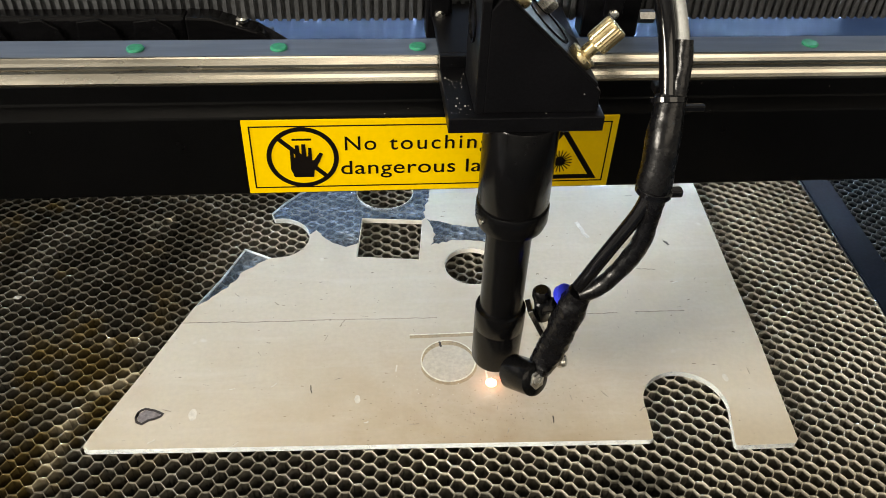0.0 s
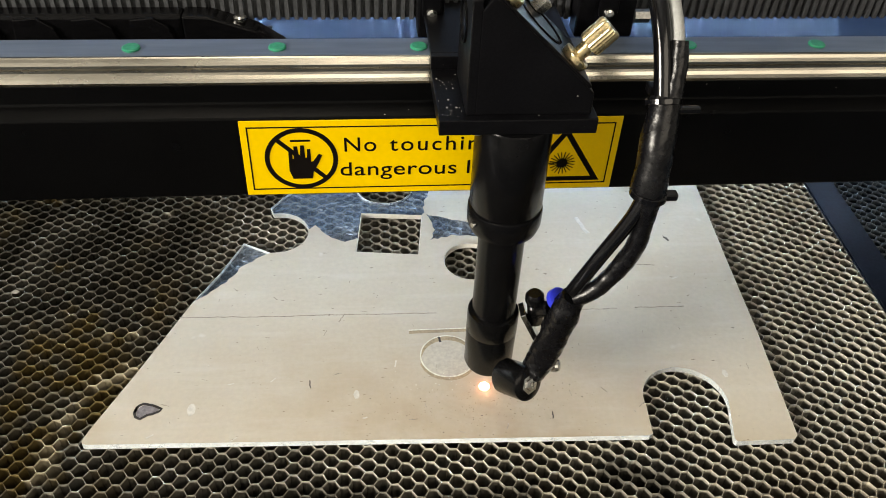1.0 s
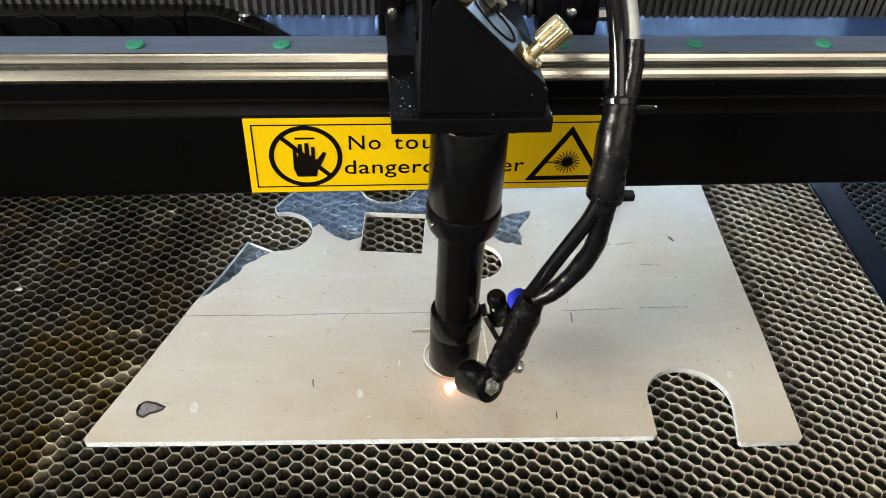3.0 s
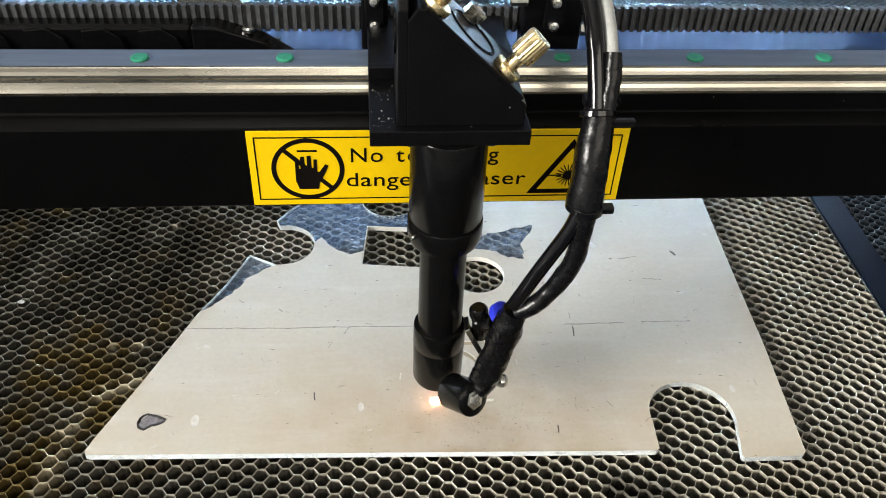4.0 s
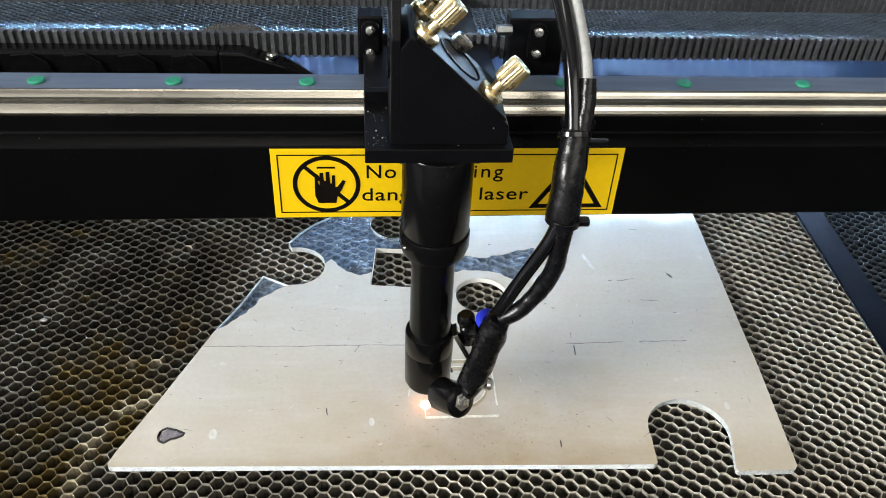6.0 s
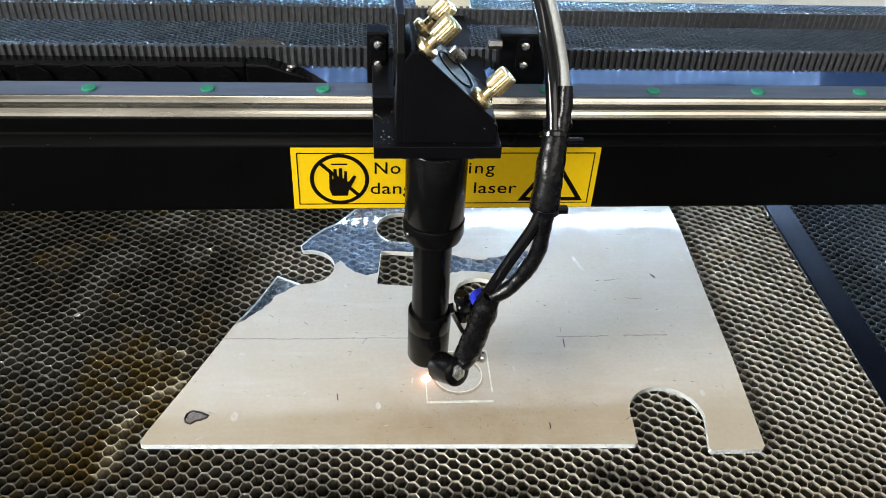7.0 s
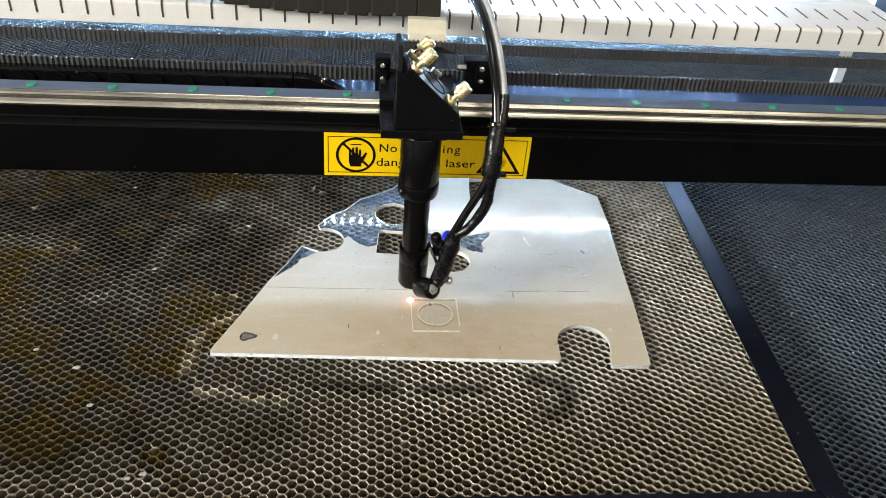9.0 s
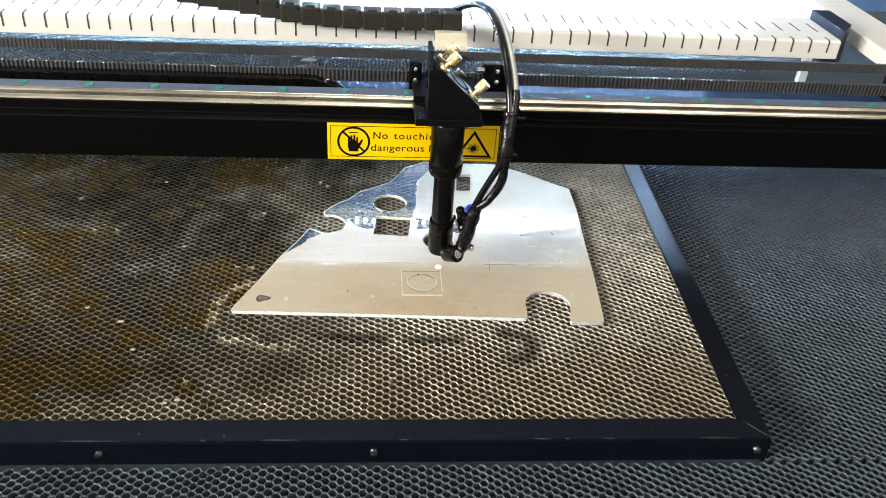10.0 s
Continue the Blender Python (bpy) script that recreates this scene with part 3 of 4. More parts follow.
part("crease", strip(ragged([(-0.1224, 0.0708), (-0.0798, 0.0697), (-0.0420, 0.0697), (-0.0201, 0.0691), (0.0, 0.0690)], 0.0003, seed=7), 0.00034), M_CREASE, film, "long crease")
part("crease", strip(ragged([(0.0600, 0.0684), (0.0900, 0.0688)], 0.0003, seed=8), 0.0004), M_CREASE, film, "long crease")
part("crease", strip(ragged([(0.0990, 0.0690), (0.1241, 0.0690)], 0.0003, seed=9), 0.0004), M_CREASE, film, "long crease")
for a, b in (((0.0640, 0.0760), (0.0640, 0.0720)),
             ((0.1290, 0.1240), (0.1318, 0.1200)), ((0.1080, 0.1010), (0.1180, 0.1000)), ((-0.0790, 0.0830), (-0.0770, 0.0810)), ((0.0880, 0.0100), (0.0850, 0.0080)),
             ((0.0990, 0.1170), (0.1090, 0.1190)), ((0.0260, 0.0020), (0.0250, -0.0010)), ((-0.0440, 0.0700), (-0.0470, 0.0650))):
    part("nick", strip(ragged([a, b], 0.0003, 0.001, seed=int(1e5 * abs(a[0]))), 0.0004), M_CREASE, film, "short dark nick")
def nick_field(count, seed, width):
    """Scattered short nicks over the film, joined."""
    rnd = random.Random(seed)
    bm = bmesh.new()
    while count:
        x, y = rnd.uniform(-0.125, 0.145), rnd.uniform(-0.004, 0.200)
        if x < -0.132 + 0.30 * max(0, y) or math.hypot(x - 0.1078, y - 0.008) < 0.0225 or math.hypot(x - 0.0212, y - 0.1066) < 0.017 or (y > 0.105 and x < 0.062):
            continue
        a, n = rnd.choice((rnd.gauss(0.1, 0.35), rnd.gauss(1.4, 0.4))), rnd.uniform(0.0008, 0.0040)
        pts = [(x, y), (x + n * 0.5 * math.cos(a), y + n * 0.5 * math.sin(a) + rnd.uniform(-0.0003, 0.0003)), (x + n * math.cos(a), y + n * math.sin(a))]
        one = strip(pts, width * rnd.uniform(0.5, 1.3))
        me = bpy.data.meshes.new("nick")
        one.to_mesh(me)
        one.free()
        bm.from_mesh(me)
        bpy.data.meshes.remove(me)
        count -= 1
    return bm


part("nick", strip(ragged([(0.0641, 0.0668), (0.0639, 0.0636), (0.0636, 0.0602)], 0.0002, 0.001, seed=91), 0.0005), M_MARK, film, "short dark gouge")
part("nick", strip(ragged([(0.0462, 0.0072), (0.0458, 0.0034)], 0.0003, 0.001, seed=92), 0.0005), M_MARK, film, "short dark gouge")
part("nick", strip(ragged([(-0.0592, 0.0292), (-0.0585, 0.0248)], 0.0002, 0.001, seed=93), 0.0005), M_MARK, film, "short dark gouge")
part("chip", prism([(0.1296, 0.1236), (0.1312, 0.1222), (0.1318, 0.1196), (0.1308, 0.1192), (0.1300, 0.1212), (0.1290, 0.1222)], "z", 0.00012, 0.00026), M_MARK, film, "small dark chip")
part("nick_field", nick_field(48, 31, 0.00022), M_CREASE, film, "scattered fine dark nicks", kind="stuff")
part("scuff_field", nick_field(12, 32, 0.00045), M_SCUFF, film, "scattered pale scuffs", kind="stuff")
part("pale_scuff", strip(ragged([(0.0840, 0.1410), (0.0860, 0.1330), (0.0880, 0.1270)], 0.0005, 0.002, seed=21), 0.0022), M_SCUFF, film, "pale scuff")
for cx, cy, r in ((-0.1085, 0.0155, 0.0022), (-0.0385, 0.0205, 0.0016), (0.1300, 0.0250, 0.0016)):
    part("pale_scuff", prism([(cx + r * (0.8 + 0.3 * math.sin(3.1 * k)) * math.cos(k * 0.628), cy + 1.5 * r * math.sin(k * 0.628)) for k in range(10)], "z", 0.00012, 0.00026), M_SCUFF, film, "pale scuff")
blob = [(-0.1319, 0.0150), (-0.1314, 0.0178), (-0.1290, 0.0196), (-0.1252, 0.0186), (-0.1210, 0.0166), (-0.1228, 0.0146), (-0.1262, 0.0136), (-0.1288, 0.0116), (-0.1312, 0.0128)]
part("scorch_mark", strip(ragged(blob + blob[:2], 0.0003, 0.0012, seed=12), 0.0011), M_MARK, film, "dark scorched outline of a chipped patch")
part("scorch_patch", prism([(x * 0.86 + -0.1266 * 0.14, y * 0.86 + 0.0146 * 0.14) for x, y in blob], "z", 0.00012, 0.00026), material("scorched_grey", (0.22, 0.19, 0.19), 0.5, 0, 0.4, 700, 200), film, "grey scorched patch")


# the job being cut: a disc, and round it a square that the beam goes on cutting
HX = (-0.0138, 0.0200)
HY = (0.0222, 0.0580)
part("kerf", strip([(HX[0], HY[1] - 0.0011), (HX[1], HY[1] - 0.0007)], 0.0022, 0.0001, 0.00024), M_KERF_TAN, film, "tan wall of the cut, seen into the kerf")
part("kerf", strip([(HX[0], HY[1]), (HX[1], HY[1] + 0.0004)], 0.0006, 0.0001, 0.00034), M_KERF, film, "pale laser cut line")
part("kerf", strip([(HX[1], HY[1]), (HX[1], 0.0285)], 0.0008, 0.0001, 0.00030), M_KERF, film, "pale laser cut line")
CX, CY, CR = 0.0033, 0.0412, 0.0125
part("cut_disc", prism(arc(CX, CY, CR - 0.0002, 0, 352, 44), "z", 0.00012, 0.00020), M_DISC, film, "greyer disc of film inside the cut circle")
crescent = arc(CX, CY, CR, 15, 172, 30) + arc(CX, CY - 0.0024, CR - 0.0004, 172, 15, 30)
part("kerf", prism(crescent, "z", 0.00014, 0.00026), M_KERF_TAN, film, "tan wall of the cut circle, seen into the kerf")
part("kerf", strip(arc(CX, CY, CR, 0, 360, 60), 0.00060, 0.0001, 0.00032), M_KERF, film, "pale laser cut circle")
smear = arc(CX, CY, CR + 0.0004, 195, 350, 30) + arc(CX, CY - 0.0013, CR + 0.0008, 350, 195, 30)
part("scorch_smear", prism(smear, "z", 0.00012, 0.00020), M_KERF_TAN, film, "tan scorch along the cut circle")
part("burr", strip(ragged([(CX - 0.0034, CY + 0.0118), (CX - 0.0026, CY + 0.0085)], 0.0003, 0.001, seed=61), 0.0010, 0.0002, 0.0004), M_MARK, film, "small charred burr")
# short lengths of fresh kerf, each raised as the beam passes over it
KERF_STEPS = []
n = 16
for k in range(n):
    a, b = HX[1] + (HX[0] - HX[1]) * k / n, HX[1] + (HX[0] - HX[1]) * (k + 1) / n
    KERF_STEPS.append((part("fresh_kerf", strip([(a, HY[0]), (b, HY[0])], 0.0014, 0.0001, 0.00030), M_KERF, film), "x", (a + b) / 2))
for k in range(n):
    a, b = HY[0] + (HY[1] - HY[0]) * k / n, HY[0] + (HY[1] - HY[0]) * (k + 1) / n
    KERF_STEPS.append((part("fresh_kerf", strip([(HX[0], a), (HX[0], b)], 0.0006, 0.0001, 0.00030), M_KERF, film), "y", (a + b) / 2))


def soot_specks(count, seed, cx, cy, rx, ry, small, large):
    """Specks of spatter thrown out round the cuts, joined."""
    rnd = random.Random(seed)
    bm = bmesh.new()
    for _ in range(count):
        x, y, r = cx + rnd.gauss(0, rx), max(-0.0035, cy + rnd.gauss(0, ry)), rnd.uniform(small, large)
        a0 = rnd.uniform(0, 6.28)
        vs = [bm.verts.new((x + r * rnd.uniform(0.5, 1.4) * math.cos(a0 + q), y + r * rnd.uniform(0.4, 1.2) * math.sin(a0 + q), 0.00022)) for q in (0, 1.26, 2.5, 3.8, 5.0)]
        low = [bm.verts.new((v.co.x, v.co.y, 0.00012)) for v in vs]
        bm.faces.new(vs)
        for q in range(5):
            bm.faces.new((vs[q], vs[q - 1], low[q - 1], low[q]))
    return bm


part("spatter", soot_specks(150, 71, 0.012, 0.011, 0.026, 0.0075, 0.00010, 0.00036), M_KERF_DARK, film, "fine brown spatter", kind="stuff")
part("spatter", soot_specks(46, 72, 0.020, 0.010, 0.034, 0.008, 0.00008, 0.00030), M_MARK, film, "fine black spatter", kind="stuff")
part("spatter", soot_specks(36, 73, 0.004, 0.026, 0.016, 0.004, 0.00008, 0.00028), M_KERF, film, "pale flecks along the cut", kind="stuff")
part("spatter", soot_specks(34, 74, 0.030, 0.10, 0.06, 0.05, 0.00010, 0.00034), M_CREASE, film, "stray dark flecks", kind="stuff")

# ---- the gantry ----
gantry = thing("gantry", "black gantry beam with steel rail, belts, white tray and warning label", "gantry")
GX0, GX1 = -0.80, 0.86
part("beam", prism([(0, 0.0922), (0, 0.1262), (0.0035, 0.1278), (0.0060, 0.1290), (0.0060, 0.1366), (0.0225, 0.1366), (0.0225, 0.0922)], "x", GX0, GX1, 0.0006), M_BEAM, gantry, "black painted beam dusted with white specks")
rail = part("rail", prism([(0.0062, 0.1368), (0.0046, 0.1372), (0.0044, 0.1382), (0.0049, 0.1394), (0.0056, 0.1405), (0.0062, 0.1412), (0.0062, 0.1422), (0.0057, 0.1428), (0.0049, 0.1436), (0.0049, 0.1446), (0.0054, 0.1457), (0.0061, 0.1467), (0.0066, 0.1470), (0.0192, 0.1470), (0.0200, 0.1462), (0.0200, 0.1368)], "x", GX0, GX1, 0.0), M_RAIL, gantry, "polished steel linear rail")
part("rail_top", box(GX0, GX1, 0.0070, 0.0190, 0.1471, 0.1474), M_RAILTOP, rail, "blue grey top of the rail")
for k in range(-14, 18):
    x = -0.0617 + 0.0496 * k
    if GX0 < x < GX1:
        part("plug", lathe([(0.0031, 0), (0.0031, 0.0005), (0.0026, 0.0008)], 20, pose(x, 0.0122, 0.14745)), M_PLUG, rail, "green plastic hole plug")
part("chain_shelf", box(GX0, -0.0675, 0.0227, 0.0560, 0.1335, 0.1350, 0.0003), M_BEAM, gantry, "black shelf under the lower chain")
part("back_plate", box(GX0, GX1, 0.0227, 0.1640, 0.0924, 0.0950, 0.0004), M_STRIP, gantry, "brushed blue plate behind the beam")


def belt(y, z0, z1, side):
    """A toothed belt on edge: backing and teeth."""
    bm = box(GX0, GX1, y - 0.0008, y + 0.0008, z0, z1)
    n = int((GX1 - GX0) / 0.0034)
    for k in range(n):
        x = GX0 + 0.0012 + 0.0034 * k
        box(x, x + 0.0016, y + side * 0.0008 - 0.0021, y + side * 0.0008 + 0.0021, z0 + 0.0001, z1 + 0.0002, bm=bm)
    return bm


part("drive_belt", belt(0.0470, 0.1428, 0.1524, -1), M_RUBBER, gantry, "black toothed drive belt")
part("return_belt", belt(0.1000, 0.1432, 0.1516, 1), M_RUBBER, gantry, "black toothed return belt")
tray = part("cable_tray", prism([(0.150, 0.1378), (0.150, 0.1545), (0.1508, 0.1557), (0.1525, 0.1565), (0.222, 0.1565), (0.222, 0.1378)], "x", GX0, 0.425, 0.0006), M_WHITE, gantry, "white powder coated cable tray with slits")
slot_mesh = None
x = 0.4125
while x > GX0 + 0.02:
    if slot_mesh is None:
        bm = prism([(-0.0003, 0.1440), (-0.0003, 0.1546), (0.0006, 0.1559), (0.0024, 0.1567), (0.0105, 0.1567), (0.0105, 0.1560), (0.0030, 0.1560), (0.0008, 0.1545), (0.0008, 0.1440)], "x", -0.0008, 0.0008)
        box(-0.0008, 0.0008, 0.0270, 0.0530, 0.1560, 0.1567, bm=bm)
        ob = part("slit", bm, M_SLOT, tray)
        slot_mesh = ob.data
    else:
        ob = new("slit", slot_mesh)
        ob.parent = tray
    ob.location = (x, 0.150, 0)
    x -= 0.01872
part("tray_end", prism([(0.425, 0.150), (0.445, 0.175), (0.445, 0.222), (0.425, 0.222)], "z", 0.125, 0.166, 0.001), M_FRAME, gantry, "dark tray end bracket")
part("pulley_cover", lathe([(0.0, 0), (0.016, 0), (0.016, 0.003), (0.0145, 0.004)], 40, pose(-0.0984, 0.0760, 0.1345)), M_STEEL, gantry, "grey round pulley cover")
chain2 = part("lower_chain", box(GX0, -0.098, 0.0365, 0.0450, 0.1352, 0.1482, 0.0015), M_TUBE, gantry, "black cable chain lying behind the rail")
for k in range(34):
    x = -0.100 - 0.0205 * k
    part("chain_link", prism([(x, 0.1360), (x - 0.003, 0.1440), (x - 0.0085, 0.1478), (x - 0.0165, 0.1470), (x - 0.0180, 0.1360)], "y", 0.0350, 0.0366, 0.0004), M_TUBE, chain2)
part("chain_tail", prism([(-0.098, 0.1352), (-0.098, 0.1482), (-0.088, 0.1478), (-0.072, 0.1425), (-0.0640, 0.1372), (-0.0610, 0.1352)], "y", 0.0355, 0.0450, 0.0008), M_TUBE, gantry, "black tapered chain end")
part("chain_pin", lathe([(0.0014, 0), (0.0014, 0.0086), (0.0024, 0.0088), (0.0024, 0.0098), (0.0015, 0.0104)], 18, pose(-0.0775, 0.0405, 0.1360)), M_STEEL, gantry, "bright pin")

# warning label on the beam's face
LX, LZ, LW, LH = -0.0768, 0.1254, 0.1406, 0.0324
label = part("warning_label", box(LX, LX + LW, -0.0005, 0.0002, LZ - LH, LZ, 0.0001, seg=1), M_YELLOW, gantry, "yellow laser warning label with black print")
INK0, INK1 = -0.00062, -0.00045


def lab(u, v):
    return LX + u * LW, LZ - v * LH


def printed(name, outer, inner=None, text="", proud=0.0):
    loops = [outer] + ([inner] if inner else [])
    me = moved(sheet(loops, 0.00012), pose(0, -0.00056 - proud, 0, 90))
    return part(name, me, M_INK, label, text)


def rect(x0, z0, x1, z1):
    return [(x0, z0), (x1, z0), (x1, z1), (x0, z1)]


printed("border_line", rect(LX + 0.0024, LZ - LH + 0.0024, LX + LW - 0.0024, LZ - 0.0024), rect(LX + 0.0029, LZ - LH + 0.0029, LX + LW - 0.0029, LZ - 0.0029), "thin black border")
cx, cz = lab(0.151, 0.505)
printed("ban_ring", arc(cx, cz, 0.0134, 0, 355, 60), arc(cx, cz, 0.0116, 0, 355, 60), "black prohibition ring")
d = 0.7071
printed("ban_bar", [(cx - 0.0118 * d - 0.0006, cz + 0.0118 * d - 0.0006), (cx - 0.0118 * d + 0.0006, cz + 0.0118 * d + 0.0006), (cx + 0.0118 * d + 0.0006, cz - 0.0118 * d + 0.0006), (cx + 0.0118 * d - 0.0006, cz - 0.0118 * d - 0.0006)], None, "black diagonal bar", 0.00003)
palm = [(-0.0036, -0.0088), (0.0036, -0.0088), (0.0040, -0.0060), (0.0060, -0.0022), (0.0076, 0.0016), (0.0064, 0.0022), (0.0042, -0.0010), (0.0034, -0.0012), (0.0034, 0.0044), (0.0022, 0.0044), (0.0020, 0.0006), (0.0014, 0.0006), (0.0012, 0.0060), (-0.0002, 0.0060), (-0.0004, 0.0006), (-0.0010, 0.0006), (-0.0012, 0.0056), (-0.0026, 0.0056), (-0.0028, 0.0002), (-0.0032, 0.0002), (-0.0034, 0.0036), (-0.0046, 0.0036), (-0.0048, -0.0050)]
printed("pictogram", [(cx + x, cz + z) for x, z in palm], None, "black palm pictogram", 0.00006)
printed("pictogram_bar", rect(cx - 0.0036, cz + 0.0076, cx + 0.0036, cz + 0.0084), None, "short black bar")


def words(text, u0, u1, v_base, height, space):
    cu = bpy.data.curves.new("words", "FONT")
    cu.body, cu.size, cu.space_character, cu.extrude, cu.offset = text, height / 0.70, space, 0.00006, 0.00003
    me = mesh_from_curve(cu)
    xs = [v.co.x for v in me.vertices]
    k = (u1 - u0) * LW / (max(xs) - min(xs))
    x0, z0 = lab(u0, v_base)
    me.transform(pose(x0, -0.00056, z0, 90) @ Matrix.Diagonal((k, 1, 1, 1)) @ Matrix.Translation((-min(xs), 0, 0)))
    return part("lettering", me, M_INK, label, "black lettering: " + text)


words("No", 0.264, 0.347, 0.412, 0.0061, 1.12)
words("touching", 0.382, 0.655, 0.412, 0.0061, 1.18)
words("dangerous", 0.251, 0.563, 0.748, 0.0061, 1.05)
words("laser", 0.592, 0.735, 0.748, 0.0061, 1.05)
ta, tb, tc = lab(0.742, 0.885), lab(0.965, 0.885), lab(0.8535, 0.13)


def inset(pts, k):
    mx, mz = sum(p[0] for p in pts) / 3, sum(p[1] for p in pts) / 3
    return [(mx + (x - mx) * k, mz + (z - mz) * k) for x, z in pts]


printed("warning_triangle", [ta, tb, tc], inset([ta, tb, tc], 0.76), "black warning triangle")
sx, sz = lab(0.853, 0.63)
burst = []
for k in range(40):
    r = 0.0050 if k % 2 else 0.0021
    for o in (-0.035, 0.035):
        burst.append((sx + r * math.cos(k * math.pi / 20 + o), sz + r * math.sin(k * math.pi / 20 + o)))
printed("starburst", burst, None, "black laser starburst")
printed("beam_bar", rect(sx - 0.0085, sz - 0.00025, sx - 0.003, sz + 0.00025), None, "thin black beam line")

# ---- the laser head; its own space: x across, y from the beam's face, z from the bed ----
head = thing("laser_carriage", "black laser cutting head with brass knobs, lens tube and air nozzle", "laser head")
TY = -0.0225
tube = part("lens_tube", lathe([(0.0128, 0.1392), (0.0132, 0.1385), (0.0132, 0.1042), (0.0127, 0.1032)], 56, pose(0, TY, 0)), M_TUBE, head, "black anodised upper lens tube", True)
part("tube_collar", lathe([(0.0126, 0.1036), (0.0135, 0.1031), (0.0137, 0.1023), (0.0137, 0.0968), (0.0128, 0.0938), (0.0085, 0.0923)], 56, pose(0, TY, 0)), M_TUBE, head, "black clamping collar", True)
part("inner_tube", lathe([(0.0088, 0.0940), (0.0088, 0.0440)], 48, pose(0, TY, 0)), M_TUBE, head, "black anodised inner tube", True)
part("nozzle_ring", lathe([(0.0088, 0.0496), (0.0103, 0.0490), (0.0105, 0.0482), (0.0105, 0.0390), (0.0101, 0.0383)], 48, pose(0, TY, 0)), M_TUBE, head, "black nozzle ring", True)
part("nozzle", lathe([(0.0103, 0.0388), (0.0104, 0.0378), (0.0102, 0.0198), (0.0096, 0.0183), (0.0030, 0.0168), (0.0018, 0.0182)], 48, pose(0, TY, 0)), M_TUBE, head, "black laser nozzle", True)
part("collar_screw", lathe([(0.0, 0), (0.0011, 0), (0.0010, 0.0012)], 14, along((-0.0118, TY - 0.0065, 0.0990), (-0.022, TY - 0.012, 0.0990))), M_STEEL, head, "small set screw")
part("base_plate", box(-0.0266, 0.0252, -0.0330, 0.0012, 0.1392, 0.1447, 0.0004), M_BLACK, head, "black square base plate")
for x in (-0.0132, 0.0132):
    part("plate_screw", lathe([(0.0026, 0.1392), (0.0026, 0.1372), (0.0018, 0.1366)], 16, pose(x, -0.0275, 0)), M_STEEL, head, "bright screw under the plate")
part("carriage", box(-0.0266, 0.0252, 0.0036, 0.0470, 0.1476, 0.1496, 0.0004), M_BLACK, head, "black rail carriage plate dusted with specks")
part("carriage_riser", box(-0.0266, 0.0252, 0.0010, 0.0036, 0.1440, 0.1495, 0.0003), M_BLACK, head, "black step of the carriage")
part("mirror_block", prism([(-0.0150, 0.1447), (-0.0150, 0.1800), (-0.0118, 0.1842), (-0.0098, 0.1836), (0.0232, 0.1522), (0.0232, 0.1447)], "y", -0.0300, -0.0012, 0.0005), M_BLACK, head, "black wedge shaped mirror block")
part("side_plate", prism([(-0.0300, 0.1447), (-0.0300, 0.1830), (-0.0240, 0.1960), (-0.0020, 0.1960), (-0.0020, 0.1447)], "x", -0.0178, -0.0146, 0.0004), M_BLACK, head, "upright black side plate")
part("beam_port", lathe([(0.0060, 0), (0.0072, 0.0), (0.0072, 0.0008), (0.0060, 0.0008), (0.0058, -0.002), (0.0, -0.002)], 32, along((-0.0177, -0.0140, 0.1700), (-0.03, -0.0140, 0.1700))), M_TUBE, head, "round beam port", True)
# mirror mount plate on the 45 degree face
n45 = Vector((0.683, 0, 0.730)).normalized()


def on_face(s, y, lift):
    """A place on the sloping face: s metres down along it, lift metres off it."""
    return Vector((-0.0100, y, 0.1846)) + Vector((0.0325, 0, -0.0306)).normalized() * s + n45 * lift


FACE = Matrix.Translation(on_face(0.0225, -0.0146, -0.0022)) @ Matrix((( 0.7281, 0, n45.x, 0), (0, 1, 0, 0), (-0.6855, 0, n45.z, 0), (0, 0, 0, 1)))
bm = box(-0.0218, 0.0218, -0.0150, 0.0150, -0.0025, 0.0025, 0.0006)
bmesh.ops.transform(bm, matrix=FACE, verts=bm.verts)
mount = part("mirror_mount", bm, M_BLACK, head, "sloping black mirror mount plate")
part("mount_ring", lathe([(0.0098, 0), (0.0098, 0.0006), (0.0088, 0.0006), (0.0088, 0.0)], 40, FACE @ pose(0, 0.001, 0.0024)), M_TUBE, mount, "round mirror cap")


def knob(s, y, length):
    a, b = on_face(s, y, 0.0003), on_face(s, y, 0.02)
    m = along(a, b)
    part("knob_washer", lathe([(0.0, 0), (0.0047, 0), (0.0049, 0.0006), (0.0049, 0.0022), (0.0046, 0.0026)], 28, m), M_BRASS, mount, "knurled brass lock ring")
    part("knob_stem", lathe([(0.0024, 0.002), (0.0024, length)], 20, m), M_BRASS, mount, "brass stem", True)
    bm = bmesh.new()
    prof = [(0.0026, length - 0.0015), (0.0041, length - 0.001), (0.0043, length), (0.0043, length + 0.0070), (0.0040, length + 0.0078), (0.0, length + 0.0080)]
    sides = 48
    rings = [[bm.verts.new((r * (1.0 if i % 2 else 0.955) * math.cos(2 * math.pi * i / sides), r * (1.0 if i % 2 else 0.955) * math.sin(2 * math.pi * i / sides), h)) for i in range(sides)] for r, h in prof]
    for p, q in zip(rings, rings[1:]):
        for i in range(sides):
            bm.faces.new((p[i], p[(i + 1) % sides], q[(i + 1) % sides], q[i]))
    bmesh.ops.remove_doubles(bm, verts=bm.verts, dist=1e-6)
    bmesh.ops.transform(bm, matrix=m, verts=bm.verts)
    part("knob", bm, M_BRASS, mount, "knurled brass adjusting knob")


